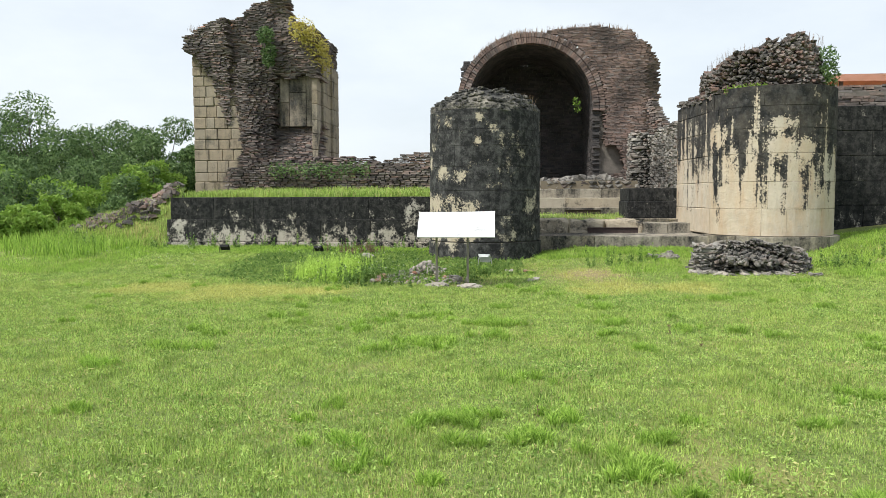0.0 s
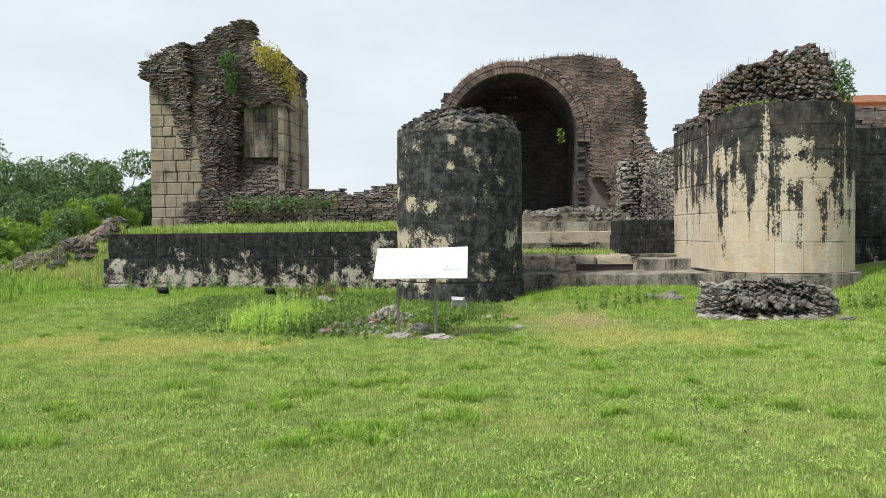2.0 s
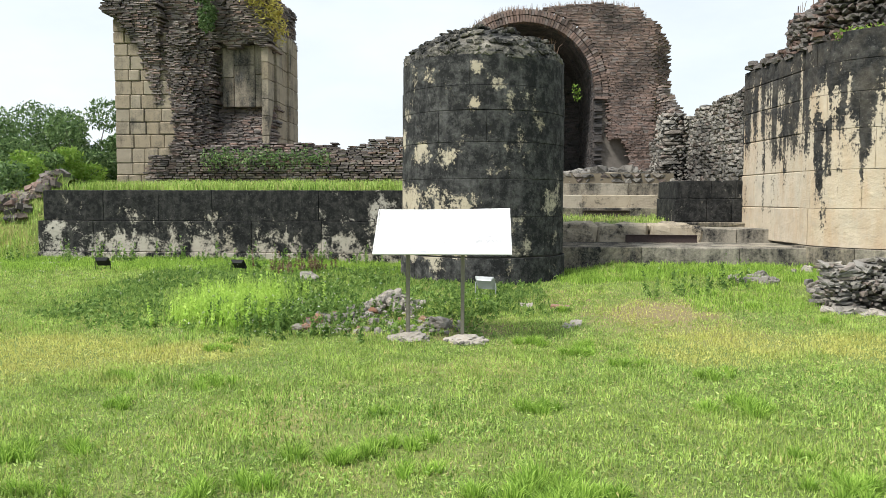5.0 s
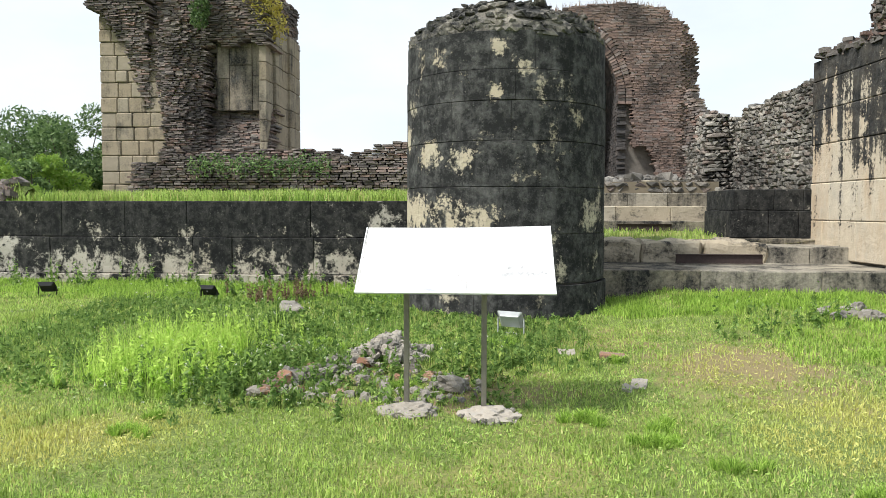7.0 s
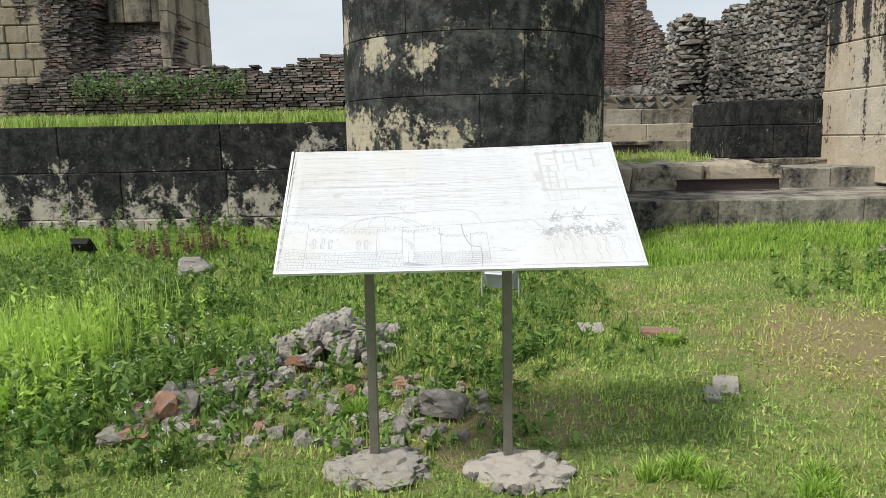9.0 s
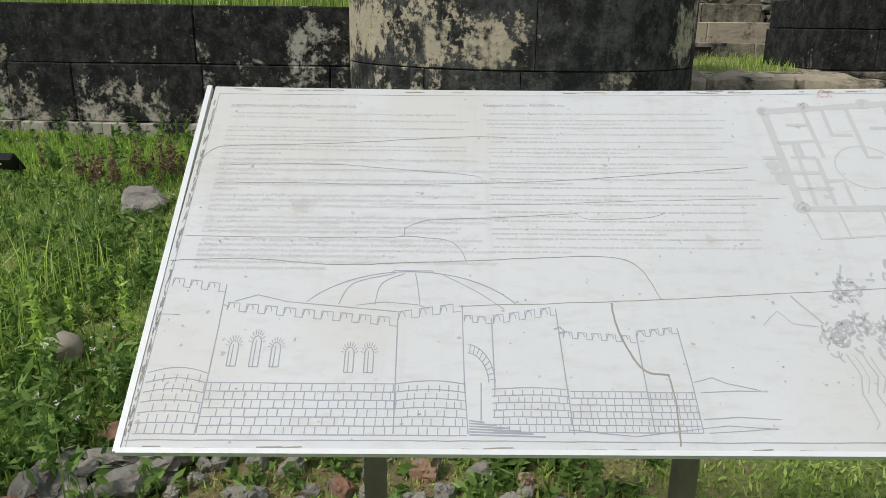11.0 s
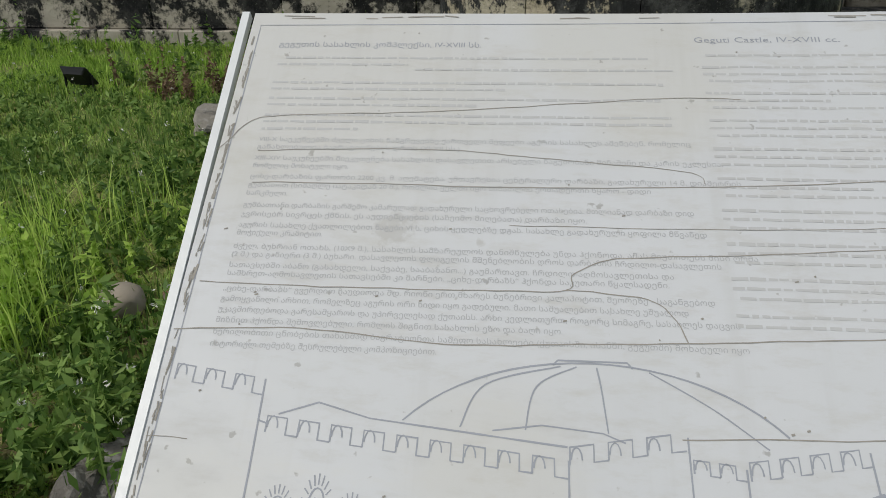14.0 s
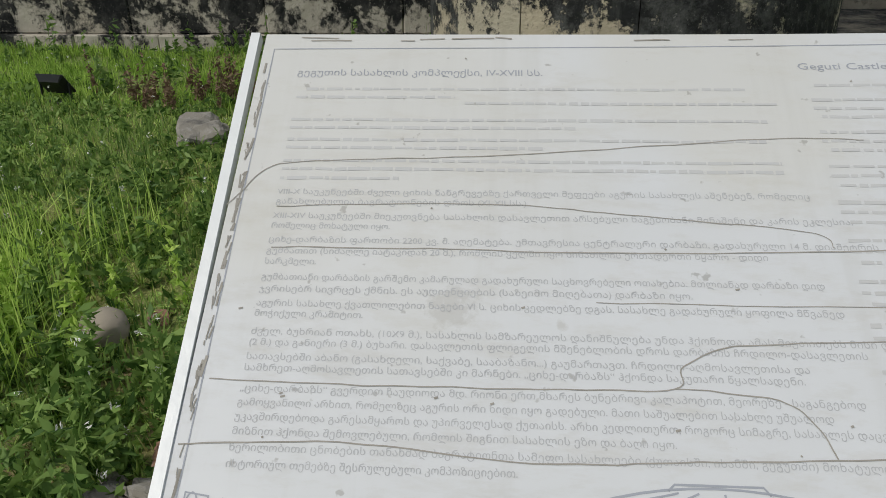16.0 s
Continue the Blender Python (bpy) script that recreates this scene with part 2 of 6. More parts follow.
# ---- mesh tools ----
def part(name, bm, material, parent=None, label="", smooth=False):
    me = bpy.data.meshes.new(name)
    bm.to_mesh(me)
    bm.free()
    me.materials.append(material)
    if smooth:
        me.shade_smooth()
    ob = new(name, me)
    if parent is not None:
        ob.parent = parent
    if label:
        ob["label"] = label
    return ob


def empty(name, at=(0, 0, 0)):
    ob = new(name)
    ob.location = at
    return ob


def raw(name, verts, faces, material, parent=None, label="", smooth=False):
    me = bpy.data.meshes.new(name)
    me.from_pydata([tuple(v) for v in verts], [], [tuple(f) for f in faces])
    me.materials.append(material)
    me.update()
    if smooth:
        me.shade_smooth()
    ob = new(name, me)
    if parent is not None:
        ob.parent = parent
    if label:
        ob["label"] = label
    return ob


BOX_F = ((0, 3, 2, 1), (4, 5, 6, 7), (0, 1, 5, 4), (1, 2, 6, 5), (2, 3, 7, 6), (3, 0, 4, 7))


ball = bmesh.new()
bmesh.ops.create_icosphere(ball, subdivisions=1, radius=1.0)
LUMP_V = [tuple(q.co) for q in ball.verts]
LUMP_F = [tuple(q.index for q in fc.verts) for fc in ball.faces]
ball.free()


class Bag:
    """Gathers many pieces into one mesh."""

    def __init__(self):
        self.v, self.f = [], []

    def box(self, m, sx, sy, sz, rough=0.0, rnd=random):
        n = len(self.v)
        for x, y, z in ((-1, -1, -1), (1, -1, -1), (1, 1, -1), (-1, 1, -1), (-1, -1, 1), (1, -1, 1), (1, 1, 1), (-1, 1, 1)):
            j = [1 - rough * rnd.random() for _ in range(3)] if rough else (1, 1, 1)
            self.v.append(m @ Vector((x * sx / 2 * j[0], y * sy / 2 * j[1], z * sz / 2 * j[2])))
        self.f += [tuple(n + i for i in f) for f in BOX_F]

    def lump(self, m, sx, sy, sz, rough=0.0, rnd=random):
        """A rounded field stone filling about the same room as a box."""
        n = len(self.v)
        for q in LUMP_V:
            k = 0.66 + rough * (rnd.random() - 0.6)
            c = [max(-0.5, min(0.5, a * k * 1.12)) for a in q]
            self.v.append(m @ Vector((c[0] * sx, c[1] * sy, c[2] * sz)))
        self.f += [tuple(n + i for i in f) for f in LUMP_F]

    def add(self, verts, faces):
        n = len(self.v)
        self.v += verts
        self.f += [tuple(n + i for i in f) for f in faces]

    def done(self, name, material, parent=None, label="", smooth=False):
        return raw(name, self.v, self.f, material, parent, label, smooth)


def along(poly):
    """A walk along a plan line: total length, and a function from distance to point and outward normal (to the right of the way)."""
    pts = [Vector(p) for p in poly]
    seg = [(b - a).length for a, b in zip(pts, pts[1:])]
    tot = sum(seg)

    def at(u):
        u = min(max(u, 0.0), tot - 1e-6)
        for a, b, s in zip(pts, pts[1:], seg):
            if u <= s:
                d = (b - a) / s
                return a + d * u, Vector((d.y, -d.x))
            u -= s
        return pts[-1], Vector((d.y, -d.x))
    return tot, at


def courses(bag, poly, zbot, ztop, h=0.09, l=0.32, deep=0.4, out=0.04, tilt=1.0, depth=None, gap=0.012, rough=0.12, seed=1, keep=None, round_=False):
    """Lays bricks or stones course by course against a plan line. zbot, ztop: functions of the distance along it; depth(u, z): how far the face stands back."""
    rnd = random.Random(seed)
    tot, at = along(poly)
    zmin = min(zbot(tot * i / 40) for i in range(41))
    zmax = max(ztop(tot * i / 40) for i in range(41))
    z = zmin
    row = 0
    while z < zmax:
        hh = h * rnd.uniform(0.8, 1.2)
        u = -l * rnd.random()
        while u < tot:
            ll = l * rnd.uniform(0.6, 1.35)
            c = u + ll / 2
            if 0 <= c <= tot and zbot(c) <= z + hh * 0.6 and z + hh * 0.4 <= ztop(c) and (keep is None or keep(c, z)):
                p, n = at(c)
                back = (depth(c, z) if depth else 0.0) + rnd.uniform(-out, out)
                q = p - n * (back + deep / 2)
                m = Matrix.Translation((q.x, q.y, z + hh / 2)) @ Matrix.Rotation(math.atan2(n.x, -n.y), 4, "Z")
                m = m @ Euler((radians(rnd.uniform(-2, 2) * tilt), radians(rnd.uniform(-1.2, 1.2) * tilt), radians(rnd.uniform(-4, 4) * tilt))).to_matrix().to_4x4()
                (bag.lump if round_ else bag.box)(m, ll - gap, deep, hh - gap, rough, rnd)
            u += ll
        z += hh
        row += 1


def prism(poly, z0, z1, name, material, parent=None, label="", top=None):
    """An upright solid over a plan outline (counter-clockwise); top(x, y): an uneven upper face."""
    n = len(poly)
    v = [(x, y, z0) for x, y in poly] + [(x, y, top(x, y) if top else z1) for x, y in poly]
    f = [tuple(range(n))[::-1], tuple(range(n, 2 * n))] + [(i, (i + 1) % n, n + (i + 1) % n, n + i) for i in range(n)]
    return raw(name, v, f, material, parent, label)


def block(bm, x0, y0, z0, x1, y1, z1, bevel=0.015, warp=0.0, seed=0):
    """A dressed stone, its arrises worn."""
    m = Matrix.Translation(((x0 + x1) / 2, (y0 + y1) / 2, (z0 + z1) / 2)) @ Matrix.Diagonal((x1 - x0, y1 - y0, z1 - z0, 1))
    r = bmesh.ops.create_cube(bm, size=1, matrix=m)
    if bevel:
        es = list({e for v in r["verts"] for e in v.link_edges})
        bmesh.ops.bevel(bm, geom=es, offset=bevel, segments=1, affect="EDGES")
    if warp:
        for v in bm.verts:
            v.co += noise.noise_vector(v.co * 1.7 + Vector((seed, 0, 0))) * warp


def curved_stone(cx, cy, r, a0, a1, z0, z1, thick, gap=0.008, segs=4, wob=0.0, seed=0):
    """A stone of a round tower, between two angles."""
    rnd = random.Random(seed)
    da = gap / r
    v, f = [], []
    rr = r + rnd.uniform(-wob, wob)
    for i in range(segs + 1):
        a = a0 + da + (a1 - a0 - 2 * da) * i / segs
        e = 0.003 if i in (0, segs) else 0.0
        for rad, z in ((rr - 0.005 - e, z0 + gap), (rr - e, z0 + gap + 0.005), (rr - e, z1 - gap - 0.005), (rr - 0.005 - e, z1 - gap), (rr - thick, z1 - gap), (rr - thick, z0 + gap)):
            v.append((cx + rad * math.cos(a), cy + rad * math.sin(a), z))
    for i in range(segs):
        for k in range(6):
            a, b = i * 6 + k, i * 6 + (k + 1) % 6
            f.append((a, a + 6, b + 6, b))
    f.append(tuple(range(6)))
    f.append(tuple(segs * 6 + k for k in range(6))[::-1])
    return v, f

# ---- ground ----
def lerp(a, b, t):
    return a + (b - a) * min(1.0, max(0.0, t))


def ground_z(x, y):
    z = lerp(0.0, 0.22, (y - 15.5) / 5.5)
    z += 0.05 * noise.noise((x * 0.25, y * 0.25, 3)) + 0.025 * noise.noise((x * 0.9, y * 0.9, 7))
    if y > 16:
        z += lerp(0, 0.55, (x - 7.5) / 5) * lerp(0, 1, (y - 16) / 5)
        z += lerp(0, 0.35, (-9.5 - x) / 3) * lerp(0, 1, (y - 18) / 5)
    z += 0.17 * lerp(0, 1, (x - 1.9) / 1.0) * lerp(0, 1, (y - 18.6) / 2.4) * lerp(1, 0, (y - 24) / 3)
    if math.hypot(x, y) > 60:
        z = lerp(z, 0, (math.hypot(x, y) - 60) / 40)
    return z


def patchy_ground():
    m, nt, bs = mat("short_grass_soil")
    p = position(nt)
    a = noise_tex(nt, p, 0.55, 6, 0.6)
    b = noise_tex(nt, p, 45, 6, 0.75)
    c = noise_tex(nt, p, 3.2, 6, 0.65)
    col = mix(nt, span(nt, b, 0.35, 0.65), (0.065, 0.105, 0.022), (0.28, 0.36, 0.085))
    col = mix(nt, span(nt, a, 0.5, 0.68, 0, 0.75), col, mix(nt, b, (0.24, 0.23, 0.07), (0.44, 0.39, 0.15)))
    col = mix(nt, span(nt, c, 0.62, 0.72, 0, 0.6), col, (0.15, 0.115, 0.075))
    g = nt.nodes.new("ShaderNodeNewGeometry")
    worn = None
    for cx, cy, r in ((2.9, 17.2, 1.5), (0.3, 16.1, 0.9), (-0.9, 16.6, 1.0), (1.6, 18.3, 0.9)):
        d = nt.nodes.new("ShaderNodeVectorMath")
        d.operation = "DISTANCE"
        d.inputs[1].default_value = (cx, cy, 0.1)
        nt.links.new(g.outputs["Position"], d.inputs[0])
        w = span(nt, calc(nt, "ADD", d.outputs["Value"], calc(nt, "MULTIPLY", calc(nt, "SUBTRACT", c, 0.5), 4.5)), r, r * 0.35)
        worn = w if worn is None else calc(nt, "MAXIMUM", worn, w)
    col = mix(nt, calc(nt, "MULTIPLY", worn, calc(nt, "ADD", 0.5, calc(nt, "MULTIPLY", b, 0.5))), col, mix(nt, b, (0.15, 0.10, 0.055), (0.44, 0.32, 0.19)))
    nt.links.new(col, bs.inputs["Base Color"])
    bs.inputs["Roughness"].default_value = 0.95
    bump(nt, bs, calc(nt, "ADD", b, c), 0.8, 0.04)
    return m


M_ground = patchy_ground()
xs = sorted(set([-900, -400, -200, -100, -60] + [-40 + i * 2.0 for i in range(10)] + [-20 + i * 0.4 for i in range(101)] + [22 + i * 3 for i in range(7)] + [60, 100, 200, 400, 900]))
ys = sorted(set([-900, -400, -150, -60, -30, -15, -8] + [-4 + i * 0.4 for i in range(76)] + [28 + i * 3 for i in range(12)] + [80, 120, 200, 400, 900, 1500]))
gv = [(x, y, ground_z(x, y)) for y in ys for x in xs]
gf = [(j * len(xs) + i, j * len(xs) + i + 1, (j + 1) * len(xs) + i + 1, (j + 1) * len(xs) + i) for j in range(len(ys) - 1) for i in range(len(xs) - 1)]
ground = tagged(raw("ground", gv, gf, M_ground, smooth=True), "short trodden green grass with yellowed patches", "ground", kind="structure")

# ---- plan of the gateway ----
WALL_Y = 23.4          # face of the low terrace wall
PLINTH_Z = 0.70


def struct(ob, label, cat):
    return tagged(ob, label, cat, kind="structure")


def stone_row(parent, x0, x1, y, z0, z1, depth, mean, material, seed, out=0.012, name="stone", end=0.0):
    """One course of dressed stones along x, each an object of its own."""
    rnd = random.Random(seed)
    x = x0
    while x < x1 - 0.05:
        w = mean * rnd.uniform(0.65, 1.4)
        if x1 - (x + w) < mean * 0.4:
            w = x1 - x
        bm = bmesh.new()
        o = rnd.uniform(-out, out)
        block(bm, x + 0.002, y + o, z0 + 0.002, x + w - 0.002, y + depth, z1 - 0.002, 0.014)
        bmesh.ops.subdivide_edges(bm, edges=[e for e in bm.edges if e.calc_length() > 0.3], cuts=2, use_grid_fill=True)
        for v in bm.verts:
            v.co += noise.noise_vector(v.co * 3.1) * 0.012
        part(name, bm, material, parent)
        x += w


# ---- terrace wall with its plinth course ----
terrace_wall = struct(empty("wall_terrace", (0, 0, 0)), "low blackened limestone retaining wall in large blocks", "retaining wall")
prism([(-9.30, 23.46), (-0.85, 23.46), (-0.85, 24.25), (-9.30, 24.25)], 0.0, 1.72, "wall_core", M_joint, terrace_wall)
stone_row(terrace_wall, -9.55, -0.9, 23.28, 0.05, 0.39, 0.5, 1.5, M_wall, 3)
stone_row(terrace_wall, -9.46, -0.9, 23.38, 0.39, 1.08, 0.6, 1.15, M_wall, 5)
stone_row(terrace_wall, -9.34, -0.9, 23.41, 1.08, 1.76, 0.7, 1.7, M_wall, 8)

# ---- terrace fill behind it and the raised court ----
tv, tf = [], []
TXS = [-9.3 + i * 0.3 for i in range(32)]
TYS = [24.05 + i * 0.33 for i in range(21)]


def terrace_z(x, y):
    return lerp(1.74, 1.98, (y - 24.2) / 6.2) + 0.05 * noise.noise((x * 0.8, y * 0.8, 1)) - lerp(0, 1.3, (-9.4 - x) / 1.6)


for y in TYS:
    for x in TXS:
        tv.append((x, y, terrace_z(x, y)))
for j in range(len(TYS) - 1):
    for i in range(len(TXS) - 1):
        a = j * len(TXS) + i
        tf.append((a, a + 1, a + 1 + len(TXS), a + len(TXS)))
struct(raw("ground_terrace", tv, tf, M_ground, smooth=True), "grassy earth terrace behind the wall", "ground")
prism([(-10.5, 31.2), (2.3, 31.2), (2.3, 29.0), (5.8, 29.0), (5.8, 31.2), (14, 31.2), (14, 66), (-10.5, 66)], 0.0, 2.32, "court_floor", plain("trodden_earth", (0.17, 0.145, 0.105), 0.95, vary=0.5, scale=2.5, bumpy=0.6))
struct(bpy.data.objects["court_floor"], "raised earth floor of the ruined court", "ground")


# ---- round gate tower ----
def ring(cx, cy, r, a0=0.0, a1=360.0, n=48):
    return [(cx + r * math.cos(radians(a0 + (a1 - a0) * i / n)), cy + r * math.sin(radians(a0 + (a1 - a0) * i / n))) for i in range(n + (a1 - a0 < 360))]


def round_course(parent, cx, cy, r, a0, a1, z0, z1, mean, material, seed, thick=0.3, wob=0.005):
    rnd = random.Random(seed)
    a = a0 - rnd.random() * 12
    while a < a1:
        b = a + math.degrees(mean * rnd.uniform(0.65, 1.35) / r)
        lo, hi = max(a, a0), min(b, a1)
        if hi - lo > 2:
            v, f = curved_stone(cx, cy, r, radians(lo), radians(hi), z0, z1, thick, 0.003, 5, wob, seed * 100 + int(a))
            raw("stone", v, f, material, parent)
        a = b


round_tower = tagged(empty("round_tower", (TX, TY, 0)), "round gate tower of black-stained limestone blocks with broken top", "tower")
inv = Matrix.Translation((-TX, -TY, 0))
u_shape = ring(TX, TY, TR - 0.06, 180, 360, 30) + [(TX + TR - 0.06, 24.3), (TX - TR + 0.06, 24.3)]
core = prism(u_shape, 0.0, 3.9, "core", M_joint, round_tower)
core.matrix_parent_inverse = inv
before = set(bpy.data.objects)
for i, (z0, z1) in enumerate(((0.62, 1.28), (1.28, 1.90), (1.90, 2.50), (2.50, 3.02), (3.02, 3.42), (3.42, 3.92))):
    round_course(round_tower, TX, TY, TR - (0.015 if i == 5 else 0.0), 178, 362, z0, z1, 0.85, M_round, 40 + i)
round_course(round_tower, TX, TY, TR + 0.03, 178, 362, -0.05, 0.60, 1.1, M_round, 60, 0.4)
for side in (-1, 1):
    for i, (z0, z1) in enumerate(((-0.05, 0.62), (0.62, 1.28), (1.28, 1.90), (1.90, 2.50), (2.50, 3.02), (3.02, 3.42), (3.42, 3.92))):
        y = TY + 0.03
        rnd = random.Random(70 + i + side)
        while y < 24.2:
            w = rnd.uniform(0.6, 1.1)
            bm = bmesh.new()
            xa, xb = sorted((TX + side * (TR - 0.3), TX + side * (TR - 0.002 - 0.004 * (i % 2))))
            block(bm, xa, y + 0.004, z0 + 0.004, xb, min(y + w, 24.25) - 0.004, z1 - 0.004, 0.018)
            part("stone", bm, M_round, round_tower)
            y += w
bag = Bag()


def heap(bag, cx, cy, r, z0, z1, seed, size=0.3, flat=0.5, n=150, shape=None):
    """Broken masonry: stones laid in a dome."""
    rnd = random.Random(seed)
    for _ in range(n):
        a = rnd.random() * 2 * math.pi
        t = rnd.random() ** 0.6
        x, y = cx + r * t * math.cos(a), cy + r * t * math.sin(a)
        top = shape(x, y) if shape else z0 + (z1 - z0) * math.sqrt(max(0, 1 - t ** 2.4))
        z = top - rnd.random() * 0.12
        s = size * rnd.uniform(0.5, 1.3)
        m = Matrix.Translation((x, y, z)) @ Euler((rnd.uniform(-0.25, 0.25), rnd.uniform(-0.25, 0.25), rnd.random() * 6)).to_matrix().to_4x4()
        bag.lump(m, s, s * rnd.uniform(0.6, 0.95), s * flat * rnd.uniform(0.7, 1.3), 0.5, rnd)


def dome(x, y):
    r = math.hypot(x - TX, y - TY)
    return 4.50 - 0.44 * (r / 1.38) ** 3.0 + 0.07 * noise.noise((x * 1.6, y * 1.6, 2)) + 0.05 * noise.noise((x * 5, y * 5, 4))


nr, na = 22, 80
for i in range(nr):
    for j in range(na):
        rr = 1.43 * (i + 1) / nr
        a = 2 * math.pi * j / na
        x, y = TX + rr * math.cos(a), TY + rr * math.sin(a)
        bag.v.append(Vector((x, y, dome(x, y) - 0.02 - (0.15 if i == nr - 1 else 0))) + noise.noise_vector((x * 7, y * 7, 3)) * 0.03)
for i in range(nr - 1):
    for j in range(na):
        bag.f.append((i * na + j, (i + 1) * na + j, (i + 1) * na + (j + 1) % na, i * na + (j + 1) % na))
bag.f.append(tuple(range(na)))
heap(bag, TX, TY, 1.36, 3.9, 4.45, 11, 0.15, 0.45, 300, lambda x, y: dome(x, y) + 0.035)
heap(bag, TX - 0.1, TY - 0.2, 0.9, 3.9, 4.45, 12, 0.2, 0.5, 26, lambda x, y: dome(x, y) + 0.09)
rnd = random.Random(93)
for i in range(170):
    a = radians(rnd.uniform(175, 365))
    rr, zz = rnd.choice(((1.33, 3.99), (1.29, 4.05), (1.22, 4.13), (1.35, 3.94)))
    m = Matrix.Translation((TX + rr * math.cos(a), TY + rr * math.sin(a), zz + rnd.uniform(-0.03, 0.03))) @ Matrix.Rotation(a + 1.57 + rnd.uniform(-0.3, 0.3), 4, "Z")
    bag.lump(m, rnd.uniform(0.1, 0.3), rnd.uniform(0.12, 0.24), rnd.uniform(0.06, 0.13), 0.45, rnd)
top = bag.done("broken_top", weathered_stone("broken_core_stone", (0.34, 0.325, 0.285), edge=0.40, soft=0.12, grey=(0.15, 0.148, 0.14), thin=1.0, big=3.0), round_tower, "lichened broken masonry")
for ob in set(bpy.data.objects) - before:
    if ob.parent == round_tower:
        ob.matrix_parent_inverse = inv

# ---- streaked bastion ----
bastion = tagged(empty("bastion", (BX, BY, 0)), "rounded cream limestone bastion with black rain streaks", "tower")
inv = Matrix.Translation((-BX, -BY, 0))
before = set(bpy.data.objects)
prism(ring(BX, BY, BR - 0.06, 180, 360, 30) + [(BX + BR - 0.06, 26.0), (BX - BR - 0.14, 24.35)], 0.0, 4.35, "core", M_joint, bastion)
BZ = (0.74, 1.42, 2.10, 2.80, 3.42, 3.96, 4.46)
for i, (z0, z1) in enumerate(zip(BZ, BZ[1:])):
    if i < 5:
        round_course(bastion, BX, BY, BR, 178, 362, z0, z1, 0.85, M_bastion, 140 + i, wob=0.006)
    else:
        round_course(bastion, BX, BY, BR, 214, 362, z0, z1, 0.95, M_bastion, 150, wob=0.006)
        round_course(bastion, BX, BY, BR - 0.03, 180, 214, z0, z1 - 0.10, 0.5, M_bastion, 151, wob=0.03)
    rnd = random.Random(170 + i)
    for side in (-1, 1):
        y = BY + 0.03
        far = 24.35 if side < 0 else 25.4
        while y < far - 0.1:
            w = rnd.uniform(0.6, 1.15)
            bm = bmesh.new()
            xa, xb = sorted((BX + side * (BR - 0.3), BX + side * (BR - 0.003 * (i % 3))))
            block(bm, xa, y + 0.004, z0 + 0.004, xb, min(y + w, far) - 0.004, z1 - 0.004 - (0.12 if i == 5 else 0), 0.015)
            if side < 0:
                for q in bm.verts:
                    q.co.x -= 0.085 * (q.co.y - BY)
            part("stone", bm, M_bastion, bastion)
            y += w
round_course(bastion, BX, BY, BR + 0.14, 182, 362, -0.1, 0.735, 1.2, M_step, 190, 0.5)
bag = Bag()
CROWN = ((6.1, 4.7), (6.3, 5.08), (6.55, 5.30), (7.2, 5.54), (8.0, 5.70), (8.8, 5.90), (9.2, 5.92), (9.5, 5.6))


def profile(x, table):
    for (xa, za), (xb, zb) in zip(table, table[1:]):
        if x <= xb:
            return lerp(za, zb, (x - xa) / (xb - xa))
    return table[-1][1]


def crown(x):
    return profile(x, CROWN)


outline = ring(BX - 0.12, BY + 0.42, 1.62, 150, 390, 36)
ol, oat = along(outline)
courses(bag, outline, lambda u: 4.35, lambda u: crown(oat(u)[0].x) - 0.05 + 0.15 * noise.noise((u * 2, 0, 4)), 0.07, 0.115, 0.5, 0.05, 7, depth=lambda u, z: 0.06 + 0.42 * max(0, (z - 4.5) / 1.5) ** 1.8 + 0.14 * noise.noise((u * 1.3, z * 1.6, 9)), seed=200, rough=0.4, gap=-0.02, round_=True)
heap(bag, BX - 0.12, BY + 0.6, 1.4, 5, 6, 23, 0.18, 0.65, 900, lambda x, y: crown(x) - 0.30 * (math.hypot(x - BX + 0.12, y - BY - 0.6) / 1.4) ** 3)
rnd = random.Random(207)
for i in range(150):
    y = rnd.uniform(21.3, 24.2)
    mm = Matrix.Translation((BX - BR - 0.085 * (y - BY) + rnd.uniform(0.02, 0.5), y, rnd.uniform(4.3, 4.55))) @ Euler((rnd.uniform(-0.3, 0.3), rnd.uniform(-0.3, 0.3), rnd.random() * 6)).to_matrix().to_4x4()
    bag.box(mm, rnd.uniform(0.12, 0.34), rnd.uniform(0.1, 0.24), rnd.uniform(0.06, 0.13), 0.35, rnd)
bag.done("broken_top", M_crown, bastion, "ragged dark rubble core")
prism(ring(BX - 0.12, BY + 0.6, 1.3), 4.4, 5.0, "top_core", M_core, bastion, top=lambda x, y: crown(x) - 0.42)
for ob in set(bpy.data.objects) - before:
    if ob.parent == bastion:
        ob.matrix_parent_inverse = inv

# ---- curtain wall beyond the bastion ----
curtain = struct(empty("wall_curtain"), "tall black-stained limestone curtain wall with brick above", "wall")
prism([(9.5, 24.3), (24, 24.3), (24, 25.6), (9.5, 25.6)], 0.0, 4.35, "wall_core", M_joint, curtain)
for i in range(6):
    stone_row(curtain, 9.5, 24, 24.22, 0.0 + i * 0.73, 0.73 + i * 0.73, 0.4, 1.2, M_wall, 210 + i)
bag = Bag()
courses(bag, [(9.4, 24.75), (24, 24.75)], lambda u: 4.3, lambda u: 5.12 + 0.15 * noise.noise((u, 2, 2)), 0.09, 0.35, 0.5, 0.05, 2, depth=lambda u, z: 0.5 * (z - 4.1), seed=220)
bag.done("brick_courses", M_brick, curtain)
